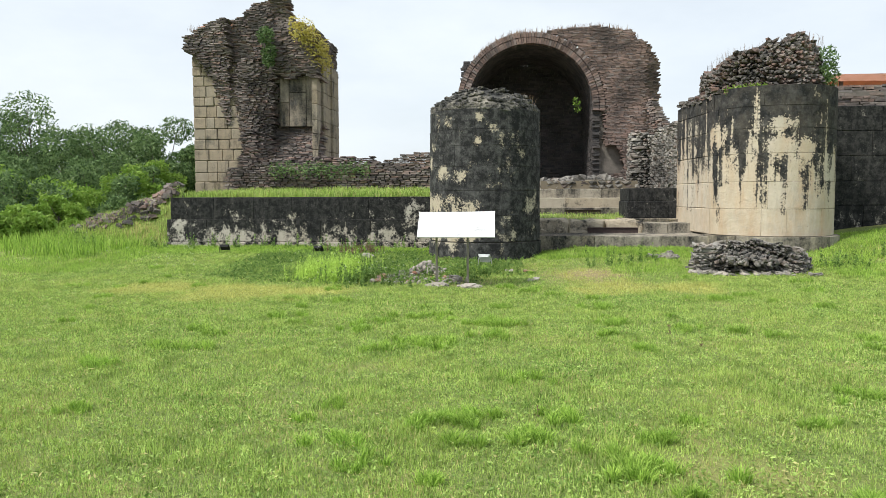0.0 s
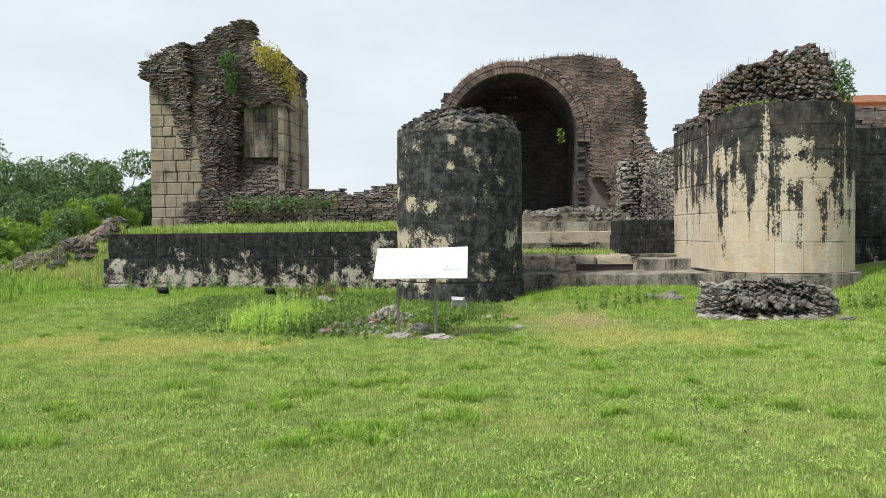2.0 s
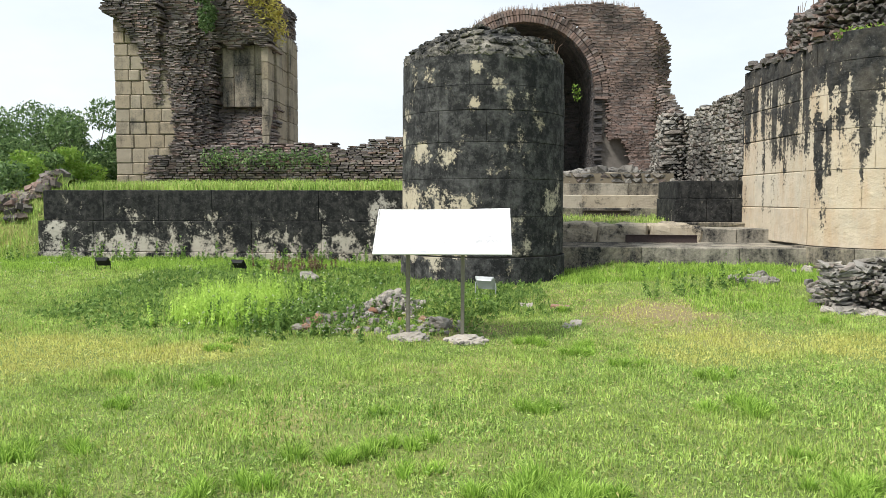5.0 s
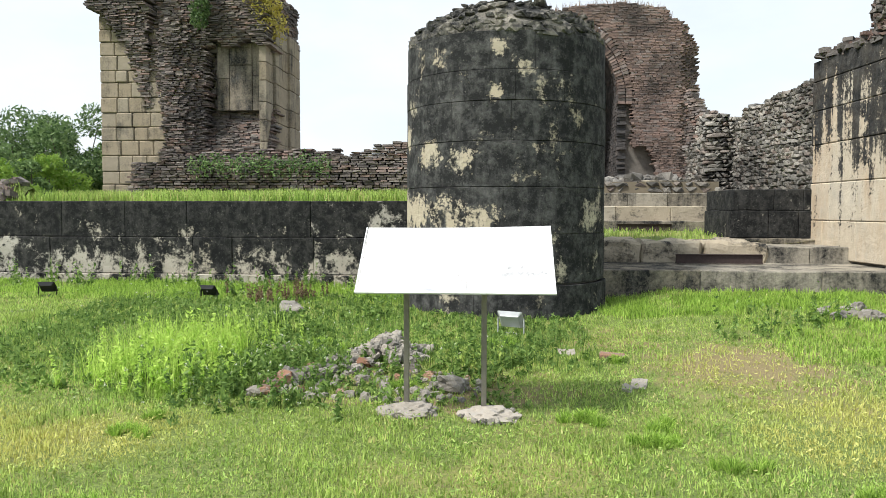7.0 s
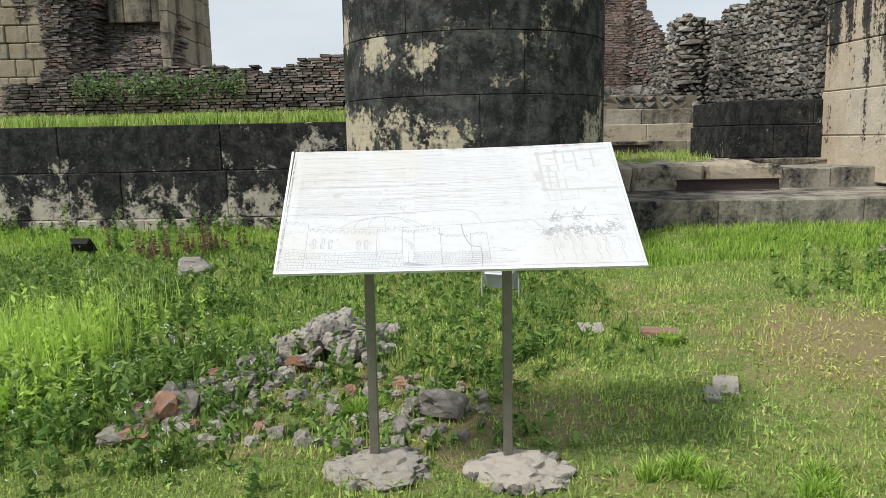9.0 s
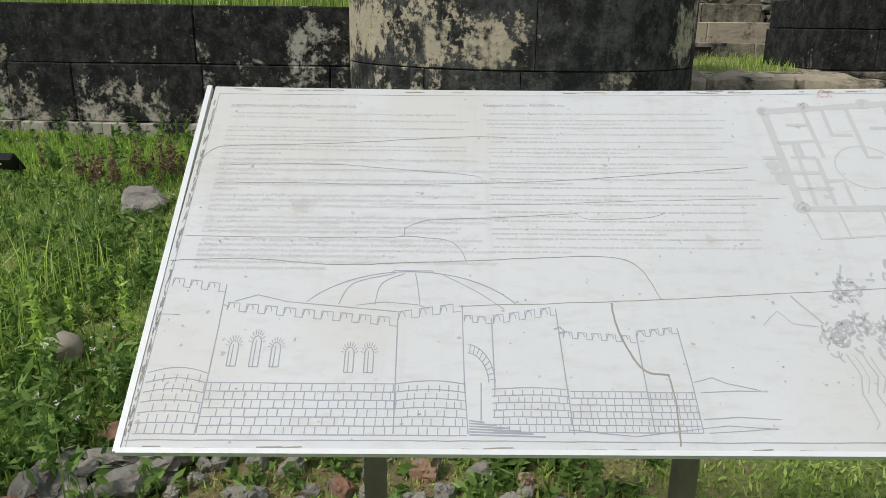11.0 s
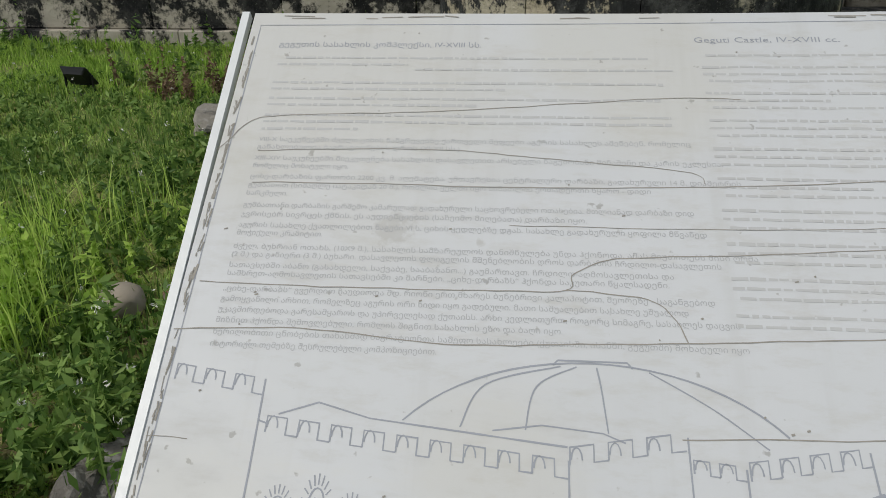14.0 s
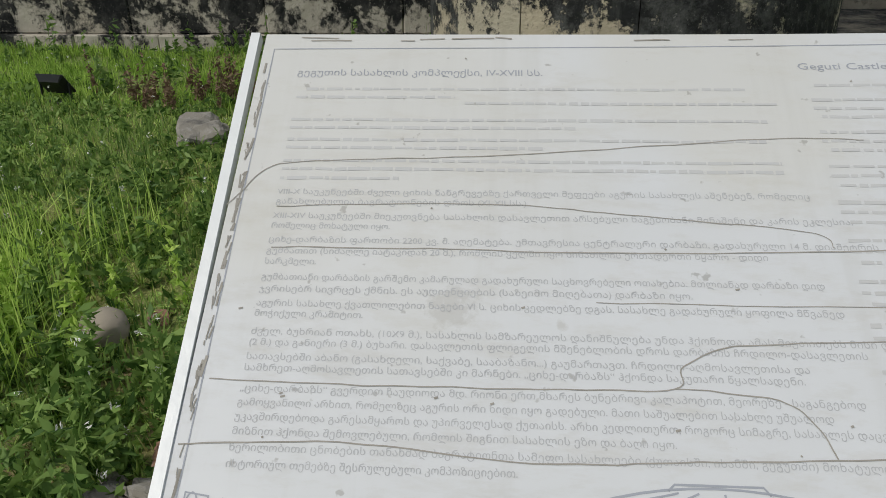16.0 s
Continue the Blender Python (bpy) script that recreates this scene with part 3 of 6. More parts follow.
prism([(9.5, 25.1), (24, 25.1), (24, 26.5), (9.5, 26.5)], 4.0, 4.9, "brick_core", M_core, curtain)

# ---- steps up into the court ----
steps = struct(empty("steps"), "broken stone steps between the gate towers", "steps")
stone_row(steps, 1.9, 6.55, 21.18, 0.0, PLINTH_Z, 1.75, 1.3, M_step, 230)
rnd = random.Random(231)
x = 1.9
while x < 4.9:
    w = rnd.uniform(0.55, 1.1)
    bm = bmesh.new()
    block(bm, x + 0.01, 22.95 + rnd.uniform(-0.08, 0.12), 0.5, x + w - 0.01, 24.5, 1.04 + rnd.uniform(-0.05, 0.03), 0.05)
    bmesh.ops.subdivide_edges(bm, edges=bm.edges[:], cuts=5, use_grid_fill=True)
    for v in bm.verts:
        v.co += noise.noise_vector(v.co * 2.3) * 0.07 + noise.noise_vector(v.co * 6) * 0.04
    part("broken_step", bm, M_palestep, steps)
    x += w
stone_row(steps, 4.95, 6.4, 22.95, 0.5, 0.98, 1.2, 0.7, M_step, 229)
stone_row(steps, 2.2, 5.9, 27.35, 1.0, 1.36, 0.6, 1.3, M_step, 233)
stone_row(steps, 2.2, 5.75, 27.85, 1.3, 1.70, 0.6, 1.0, M_palestep, 234)
stone_row(steps, 2.2, 5.5, 28.35, 1.6, 2.02, 0.8, 1.4, M_step, 235)
stone_row(steps, 3.9, 5.0, 29.0, 2.0, 2.36, 0.6, 0.9, M_step, 237)
tv, tf = [], []
for j in range(16):
    for i in range(22):
        x, y = 1.8 + i * 0.24, 24.1 + j * 0.26
        tv.append((x, y, 1.02 + 0.03 * (y - 24) + 0.06 * noise.noise((x * 1.5, y * 1.5, 5))))
for j in range(15):
    for i in range(21):
        a = j * 22 + i
        tf.append((a, a + 1, a + 23, a + 22))
struct(raw("ground_landing", tv, tf, M_ground, smooth=True), "grass-grown earth landing between the steps", "ground")

bag = Bag()
heap(bag, 4.0, 31.0, 1.6, 2.2, 2.5, 239, 0.45, 0.5, 120, lambda x, y: 2.42 + 0.1 * noise.noise((x * 2, y * 2, 1)))
heap(bag, 4.0, 30.2, 1.1, 2.2, 2.5, 238, 0.34, 0.6, 110, lambda x, y: 2.32 + 0.12 * noise.noise((x * 2, y * 2, 1)))
courses(bag, [(2.3, 28.95), (5.8, 28.95)], lambda u: 1.9, lambda u: 2.36 + 0.06 * noise.noise((u * 2, 2, 2)), 0.14, 0.34, 0.4, 0.05, 3, seed=236, rough=0.3, gap=-0.01, round_=True)
fallen = bag.done("fallen_blocks", M_rubble, steps, "pale broken blocks at the head of the steps")
fallen["kind"] = "stuff"

cheek = struct(empty("wall_cheek"), "dark weathered stone cheek wall beside the steps", "wall")
prism([(4.95, 24.4), (6.38, 24.4), (6.38, 26.2), (4.95, 26.2)], 0.5, 1.9, "wall_core", M_joint, cheek)
stone_row(cheek, 4.66, 6.40, 24.12, 0.6, 1.08, 1.2, 1.0, M_step, 240)
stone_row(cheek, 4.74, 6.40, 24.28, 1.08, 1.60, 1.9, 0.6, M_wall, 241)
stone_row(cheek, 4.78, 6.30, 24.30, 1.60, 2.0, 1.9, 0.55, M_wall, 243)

bag = Bag()
courses(bag, [(5.72, 31.2), (5.72, 30.2), (6.6, 30.0), (7.3, 29.6)], lambda u: 1.2, lambda u: 4.15 - 0.5 * max(0, u - 1.6) + 0.15 * noise.noise((u * 3, 1, 1)), 0.10, 0.19, 0.5, 0.03, 3, seed=250, rough=0.4, gap=-0.02, round_=True)
pier = tagged(empty("pier", (6.2, 30.3, 1.2)), "ruined pier of rough grey rubble stone", "pier")
pier_stones = bag.done("rubble_facing", M_rubble, pier)
pier_stones["kind"] = "stuff"
pier_stones.matrix_parent_inverse = Matrix.Translation((-6.2, -30.3, -1.2))
pier_core = prism([(5.95, 31.2), (5.95, 30.4), (6.7, 30.25), (7.2, 31.2)], 1.0, 3.6, "core", M_core, pier)
pier_core.matrix_parent_inverse = Matrix.Translation((-6.2, -30.3, -1.2))

bag = Bag()
courses(bag, [(6.15, 34.2), (6.45, 29.5), (7.15, 25.6)], lambda u: 1.6, lambda u: 3.55 + 0.115 * u + 0.16 * noise.noise((u * 1.3, 5, 1)), 0.085, 0.14, 0.4, 0.025, 4, seed=255, rough=0.4, gap=-0.02, round_=True, depth=lambda u, z: 0.08 * noise.noise((u, z, 3)))
rub_wall = struct(empty("wall_rubble"), "ragged grey rubble wall stripped of its facing", "wall")
bag.done("rubble_facing", M_rubble, rub_wall)["kind"] = "stuff"
prism([(6.5, 34.2), (6.8, 29.6), (7.5, 25.7), (8.4, 25.9), (7.6, 34.2)], 1.0, 3.5, "wall_core", M_core, rub_wall)

# ---- brick footing wall along the back of the terrace ----
bag = Bag()
ft = lambda u: lerp(2.98, 3.05, u / 6) + lerp(0, 0.42, (u - 6.3) / 1.2) + 0.12 * noise.noise((u * 0.9, 3, 3))
courses(bag, [(-10.5, 30.75), (-9.9, 30.5), (-0.6, 30.4)], lambda u: 1.8, ft, 0.068, 0.26, 0.4, 0.03, 1.2, depth=lambda u, z: 0.25 * max(0, z - 2.5) + 0.10 * noise.noise((u * 0.8, z, 1)), seed=260, rough=0.2)
courses(bag, [(-9.5, 32.6), (-0.6, 32.4)], lambda u: 2.5, lambda u: 3.45 - 0.25 * (u > 5) + 0.1 * noise.noise((u, 1, 8)), 0.075, 0.3, 0.6, 0.05, 2, seed=262, rough=0.2)
footing = struct(empty("wall_footing"), "low crumbling wall of thin dark bricks", "wall")
bag.done("brick_courses", M_brick, footing)["kind"] = "stuff"
prism([(-10.2, 30.95), (-0.6, 30.75), (-0.6, 33.5), (-9.5, 33.5)], 1.6, 2.9, "wall_core", M_core, footing)

# ---- tall ruined brick tower ----
tower = tagged(empty("brick_tower", (-10.5, 36, 2.3)), "tall ruined tower of dark thin bricks with limestone facing", "tower")
inv = Matrix.Translation((10.5, -36, -2.3))
before = set(bpy.data.objects)
STEP = ((-13.75, 8.95), (-12.5, 9.6), (-11.4, 9.95), (-10.7, 10.5), (-9.95, 10.8), (-9.2, 10.75), (-9.05, 9.75), (-8.0, 9.45), (-7.3, 9.0))
TOW = [(-13.75, 34.2), (-7.75, 34.2)]
tx = lambda u: -13.75 + u


def tower_depth(u, z):
    x = tx(u)
    d = 0.6 - 0.6 * math.exp(-((x + 10.9) / 0.75) ** 2) if z < 8 else 0.5
    if x > -9.95 and z < 7.1:
        d = lerp(0.35, 1.0, (z - 3.2) / 2.0) + 0.15
    elif x > -9.95:
        d = 0.35 + 0.25 * math.sin(z * 2.1)
    elif x < -11.8 and z > 5:
        d = 0.25 - lerp(0, 0.45, (z - 6.5) / 2.0)
    return d + 0.22 * noise.noise((x * 0.9, z * 0.9, 2)) + 0.08 * noise.noise((x * 3, z * 3, 4))


low = ((-13.75, 8.35), (-13.3, 8.15), (-12.7, 7.3), (-12.3, 6.0), (-11.9, 4.8), (-11.6, 2.2), (-7, 2.2))
bag = Bag()
courses(bag, TOW, lambda u: profile(tx(u), low), lambda u: profile(tx(u), STEP) + 0.12 * noise.noise((u * 2.2, 6, 6)), 0.062, 0.25, 0.8, 0.020, 0.8, depth=tower_depth, seed=300, rough=0.10, gap=0.009,
        keep=lambda u, z: not (-9.75 < tx(u) < -7.0 and 5.05 < z < 7.15 + 0.15 * math.sin(tx(u) * 5)))
courses(bag, [(-8.1, 34.9), (-7.72, 38.4)], lambda u: 7.6, lambda u: 9.3 + 0.2 * noise.noise((u, 3, 3)), 0.085, 0.32, 0.6, 0.05, 2, seed=301, rough=0.2)
bag.done("brickwork", M_brick, tower)
prism([(-13.2, 35.3), (-12.3, 35.2), (-8.4, 35.5), (-8.2, 38.3), (-13.3, 38.6)], 1.8, 8.4, "core", M_core, tower)
prism([(-12.9, 35.1), (-9.1, 35.1), (-9.1, 37), (-12.9, 37)], 7.0, 9.3, "upper_core", M_core, tower, top=lambda x, y: profile(x, STEP) - 0.25)
rnd = random.Random(310)
z = 2.0
while z < 8.6:
    h = rnd.uniform(0.36, 0.55)
    x = -13.62
    edge = next((xa for xa, za in reversed(low) if za >= z), -13.7) + 0.9
    while x < min(edge, -11.4):
        w = rnd.uniform(0.4, 0.72)
        bm = bmesh.new()
        block(bm, x + 0.006, 34.55 + rnd.uniform(-0.03, 0.03), z + 0.006, x + w - 0.006, 35.4, z + h - 0.006, 0.03)
        part("stone", bm, M_ashlar, tower)
        x += w
    z += h
for x0, x1, z0, z1 in ((-9.7, -9.25, 5.0, 6.1), (-9.7, -9.25, 6.1, 7.2), (-9.25, -8.45, 5.0, 6.55), (-9.25, -8.45, 6.55, 7.3), (-8.45, -8.1, 5.0, 6.2), (-8.45, -8.1, 6.2, 7.4)):
    bm = bmesh.new()
    block(bm, x0 + 0.006, 35.05, z0 + 0.006, x1 - 0.006, 35.5, z1 - 0.006, 0.02)
    part("stone", bm, M_soiled, tower)
z, i = 3.3, 0
while z < 7.6:
    h = 0.62 + 0.1 * (i % 2)
    for k, y in enumerate((34.75, 35.5, 36.3, 37.0, 37.7)):
        bm = bmesh.new()
        block(bm, -8.12, y + 0.006, z + 0.006, -7.85 + 0.07 * (k % 2) + 0.045 * (y - 35), y + 0.74, z + h - 0.006, 0.02)
        part("stone", bm, M_ashlar, tower)
    z += h
    i += 1
for ob in set(bpy.data.objects) - before:
    if ob.parent == tower:
        ob.matrix_parent_inverse = inv
tower.location.x += 0.27


# ---- vaulted hall ----
AX, AY, AZ, AR = 2.40, 52.0, 7.75, 4.15
hall = tagged(empty("vaulted_hall", (AX, AY, 2.3)), "ruined red-brown brick hall with a tall open barrel vault", "ruin")
inv = Matrix.Translation((-AX, -AY, -2.3))
before = set(bpy.data.objects)
bag = Bag()
n = 84
for i in range(n):
    a = radians(-4 + 186 * (i + 0.5) / n)
    for r0, r1 in ((AR, AR + 0.42), (AR + 0.42, AR + 0.80)):
        rnd = random.Random(i * 7 + int(r1 * 10))
        rm = (r0 + r1) / 2
        m = Matrix.Translation((AX + rm * math.cos(a), AY + 0.35 + rnd.uniform(-0.05, 0.05), AZ + rm * math.sin(a))) @ Matrix.Rotation(-a, 4, "Y")
        bag.box(m, r1 - r0 - 0.02, 0.8, rm * radians(186 / n) - 0.02, 0.12, rnd)
bag.done("arch_ring", M_redbrick, hall)
bag = Bag()
MX = (-2.6, 11.0)
hall_top = ((-2.6, 2), (2.3, 12.55), (4.5, 12.85), (7.1, 12.95), (8.9, 12.6), (10.3, 11.6), (10.9, 10.6), (11.0, 8))
courses(bag, [(2.0, AY), (10.95, AY)], lambda u: 2.3, lambda u: profile(2.0 + u, hall_top) + 0.15 * noise.noise((u * 1.4, 2, 2)), 0.085, 0.30, 0.5, 0.018, 0.7, seed=330, rough=0.08, gap=0.010,
        depth=lambda u, z: 0.12 * noise.noise((u * 0.7, z * 0.7, 5)) - (0.25 if z < 5.6 + 0.3 * math.sin(u) else 0) + lerp(0, 0.8, (u - 7.9) / 1.2),
        keep=lambda u, z: math.hypot(2.0 + u - AX, max(0, z - AZ)) > AR + 0.78 and not (6.95 < 2.0 + u < 8.5 and 3.2 < z < 4.3 + math.sqrt(max(0, 0.6 - (2.0 + u - 7.7) ** 2))))
courses(bag, [(6.85, AY + 0.75), (8.6, AY + 0.75)], lambda u: 2.3, lambda u: 5.3, 0.11, 0.24, 0.4, 0.06, 4, seed=331, rough=0.4, gap=-0.02, round_=True)
bag.done("brick_face", M_redbrick, hall)
prism([(6.75, AY + 0.4), (10.2, AY + 0.45), (10.2, 60), (6.75, 60)], 0.5, 11.5, "pier_core", M_core, hall)
prism([(7.0, AY + 0.9), (8.6, AY + 0.9), (8.6, AY + 1.2), (7.0, AY + 1.2)], 2.3, 5.5, "niche_back", M_core, hall)
# vault shell and inner walls, their shade carried by M_vault's dark tones
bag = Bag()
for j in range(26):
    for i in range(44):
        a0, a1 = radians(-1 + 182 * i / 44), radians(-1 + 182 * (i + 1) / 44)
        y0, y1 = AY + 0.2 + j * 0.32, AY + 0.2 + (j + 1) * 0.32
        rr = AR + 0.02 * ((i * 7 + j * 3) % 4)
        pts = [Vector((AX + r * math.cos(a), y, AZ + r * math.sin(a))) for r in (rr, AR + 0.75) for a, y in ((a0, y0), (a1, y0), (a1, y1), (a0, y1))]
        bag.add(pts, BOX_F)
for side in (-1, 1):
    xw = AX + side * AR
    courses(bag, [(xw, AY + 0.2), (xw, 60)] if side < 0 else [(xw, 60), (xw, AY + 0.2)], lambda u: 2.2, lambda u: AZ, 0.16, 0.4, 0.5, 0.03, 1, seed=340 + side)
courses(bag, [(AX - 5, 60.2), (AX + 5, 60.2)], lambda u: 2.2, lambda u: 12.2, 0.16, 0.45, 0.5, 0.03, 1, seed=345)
bag.done("vault", M_vault, hall, "brick vault and inner walls, coloured dark for the shaded interior")
prism([(AX - 4.95, AY + 0.2), (AX - AR - 0.3, AY + 0.2), (AX - AR - 0.3, 60), (AX - 4.95, 60)], 0.5, AZ, "side_wall", M_core, hall)
prism([(AX - 5, 60.5), (AX + 8, 60.5), (AX + 8, 61.2), (AX - 5, 61.2)], 0.5, 11.8, "back_wall", M_core, hall)
bag = Bag()
courses(bag, [(AX - 5.2, 46.5), (6.8, 46.5)], lambda u: 2.0, lambda u: 2.62 + 0.14 * noise.noise((u, 1, 1)), 0.2, 0.7, 0.6, 0.05, 2, seed=347, rough=0.3)
bag.done("threshold_blocks", M_rubble, hall, "pale broken threshold stones")
for ob in set(bpy.data.objects) - before:
    if ob.parent == hall:
        ob.matrix_parent_inverse = inv
bag = Bag()
courses(bag, [(9.8, 50.5), (11.6, 47.0)], lambda u: 2.0, lambda u: 8.2 - 1.2 * u, 0.14, 0.4, 0.6, 0.05, 2, seed=349, rough=0.25)
tagged(bag.done("buttress_stub", M_brick), "broken brick stub leaning against the hall", "ruin")

# ---- protective roofs ----
M_roof = plain("terracotta_sheet", (0.48, 0.23, 0.14), 0.6, vary=0.12, scale=4)


def cover_roof(x0, x1, y0, y1, z, label):
    bm = bmesh.new()
    ym = (y0 + y1) / 2
    vs = [bm.verts.new(p) for p in ((x0, y0, z), (x1, y0, z), (x1 - 0.25, ym, z + 0.45), (x0 + 0.25, ym, z + 0.45), (x0, y1, z), (x1, y1, z))]
    for q in ((0, 1, 2, 3), (3, 2, 5, 4), (1, 5, 2), (0, 3, 4)):
        bm.faces.new([vs[i] for i in q])
    bmesh.ops.solidify(bm, geom=bm.faces[:], thickness=0.05)
    roof = tagged(empty("cover_roof", ((x0 + x1) / 2, ym, z)), label, "roof")
    r = part("roof_sheet", bm, M_roof, roof)
    r.matrix_parent_inverse = Matrix.Translation((-(x0 + x1) / 2, -ym, -z))
    for sx in (x0 + 0.4, x1 - 0.4):
        for sy in (y0 + 0.3, y1 - 0.3):
            b = bmesh.new()
            block(b, sx - 0.05, sy - 0.05, z - 3.0, sx + 0.05, sy + 0.05, z + 0.05, 0.005)
            part("post", b, M_core, roof).matrix_parent_inverse = Matrix.Translation((-(x0 + x1) / 2, -ym, -z))


cover_roof(-13.9, -9.0, 36.6, 39.0, 9.95, "orange sheet roof sheltering the tower top")
cover_roof(11.3, 22, 26.0, 29.0, 5.35, "orange sheet roof behind the curtain wall")

# ---- information board ----
S_O, S_U, S_V = Vector((-0.576, 15.175, 0.98)), Vector((0.99981, 0.01947, 0.0007)).normalized(), Vector((-0.0162, 0.8095, 0.5869)).normalized()
S_N = S_U.cross(S_V)
S_W, S_H = 1.489, 0.796


def on_board(u, v, h=0.0):
    """A place on the slightly buckled board."""
    h += 0.020 * max(0.0, u - 0.4) ** 2 * v / S_H + 0.0015 * noise.noise((u * 3, v * 3, 1))
    return S_O + S_U * u + S_V * v + S_N * h


def aged_board():
    m, nt, bs = mat("faded_white_board")
    p = position(nt)
    n = noise_tex(nt, p, 3.0, 9, 0.65)
    f = noise_tex(nt, position(nt, (1, 3, 3)), 14, 8, 0.7)
    col = mix(nt, n, (0.495, 0.51, 0.525), (0.605, 0.62, 0.655))
    col = mix(nt, span(nt, f, 0.50, 0.74, 0, 0.5), col, (0.43, 0.415, 0.38))
    at = lambda u, v: tuple(S_O + S_U * u + S_V * v)
    col = mix(nt, calc(nt, "MULTIPLY", places(nt, [(*at(0.12, 0.70), 0.30), (*at(0.45, 0.76), 0.16), (*at(0.5, 0.66), 0.12)], n, 1.5), 0.4), col, (0.515, 0.50, 0.45))
    col = mix(nt, calc(nt, "MULTIPLY", places(nt, [(*at(0.05, 0.12), 0.16), (*at(1.2, 0.05), 0.22), (*at(0.33, 0.22), 0.1)], f, 1.8), 0.25), col, (0.50, 0.475, 0.40))
    col = mix(nt, calc(nt, "MULTIPLY", places(nt, [(*at(0.215, 0.472), 0.024), (*at(0.95, 0.40), 0.012), (*at(0.31, 0.455), 0.006)], noise_tex(nt, p, 70, 6, 0.7), 2.8), 0.32), col, (0.29, 0.27, 0.23))
    drip = span(nt, noise_tex(nt, position(nt, (1, 0.07, 0.07)), 26, 5, 0.6), 0.55, 0.75, 0, 0.22)
    col = mix(nt, drip, col, (0.40, 0.395, 0.375))
    sp = span(nt, noise_tex(nt, p, 60, 3, 0.5), 0.70, 0.74)
    col = mix(nt, calc(nt, "MULTIPLY", sp, 0.5), col, (0.2, 0.19, 0.17))
    nt.links.new(col, bs.inputs["Base Color"])
    nt.links.new(span(nt, f, 0.3, 0.7, 0.5, 0.7), bs.inputs["Roughness"])
    bump(nt, bs, noise_tex(nt, p, 9, 4, 0.5), 0.12, 0.004)
    return m


M_board = aged_board()
M_strip = plain("white_painted_edge", (0.66, 0.68, 0.70), 0.4, vary=0.12, scale=30)
M_steel = plain("dull_steel_with_rust", (0.20, 0.185, 0.165), 0.5, 0.6, vary=0.5, scale=14)
M_ink = plain("faded_grey_ink", (0.30, 0.32, 0.365), 0.7, vary=0.15, scale=20, bumpy=0)
M_print = plain("faded_print", (0.40, 0.41, 0.43), 0.7, vary=0.12, scale=20, bumpy=0)
M_pale = plain("washed_out_print", (0.46, 0.465, 0.475), 0.7, vary=0.08, scale=20, bumpy=0)
M_crack = plain("dirt_in_cracks", (0.29, 0.275, 0.25), 0.9, vary=0.3, scale=40, bumpy=0)
M_redink = plain("faded_red_print", (0.50, 0.30, 0.30), 0.7, vary=0.1, bumpy=0)

sign = tagged(empty("information_sign", (0.17, 15.5, 0.05)), "slanted faded white information board on two steel posts", "information sign")
s_inv = Matrix.Translation((-0.17, -15.5, -0.05))


def sign_part(ob, label=""):
    ob.parent = sign
    ob.matrix_parent_inverse = s_inv
    if label:
        ob["label"] = label
    return ob


nu, nv = 30, 16
v = [on_board(S_W * i / nu, S_H * j / nv, h) for h in (0, -0.008) for j in range(nv + 1) for i in range(nu + 1)]
k = (nu + 1) * (nv + 1)
f = []
for j in range(nv):
    for i in range(nu):
        a = j * (nu + 1) + i
        f += [(a, a + 1, a + nu + 2, a + nu + 1), (k + a, k + a + nu + 1, k + a + nu + 2, k + a + 1)]
edge = [i for i in range(nu + 1)] + [j * (nu + 1) + nu for j in range(1, nu and nv + 1)] + [nv * (nu + 1) + i for i in range(nu - 1, -1, -1)] + [j * (nu + 1) for j in range(nv - 1, 0, -1)]
f += [(a, k + a, k + b, b) for a, b in zip(edge, edge[1:] + edge[:1])]
sign_part(raw("panel", v, f, M_board), "faded cracked white printed panel")


def slab(name, u0, u1, v0, v1, h0, h1, material, label="", skew=0.0):
    q = [on_board(u + (skew if vv == v1 else 0), vv, h) for h in (h0, h1) for u, vv in ((u0, v0), (u1, v0), (u1, v1), (u0, v1))]
    return sign_part(raw(name, q, BOX_F, material), label)


slab("edge_strip", -0.005, 0.005, 0.0, 0.797, -0.010, 0.0018, M_strip, "bent white edge strip", -0.012)
slab("edge_strip", 0.0, 0.75, -0.002, 0.006, -0.010, 0.0025, M_strip)
slab("edge_strip", 0.75, S_W, -0.002, 0.006, -0.010, 0.0025, M_strip)
for x in (-0.235, 0.375):
    bm = bmesh.new()
    block(bm, x - 0.021, 15.50, 0.02, x + 0.021, 15.545, 1.19 + 0.01, 0.004)
    sign_part(part("post", bm, M_steel), "rusty square steel post")
    bm = bmesh.new()
    block(bm, -0.3, 0, 0, 0.3, 0.03, 0.012, 0.002)
    bm.transform(Matrix.Translation((x, 0, 0)))
    bm.transform(Matrix((tuple([S_V.x, S_U.x, S_N.x, 0]), tuple([S_V.y, S_U.y, S_N.y, 0]), tuple([S_V.z, S_U.z, S_N.z, 0]), (0, 0, 0, 1))) @ Matrix.Translation((-x, 0, 0)))
    c = on_board(x - S_O.x, 0.40, -0.024)
    bm.transform(Matrix.Translation(c))
    sign_part(part("bracket", bm, M_steel))


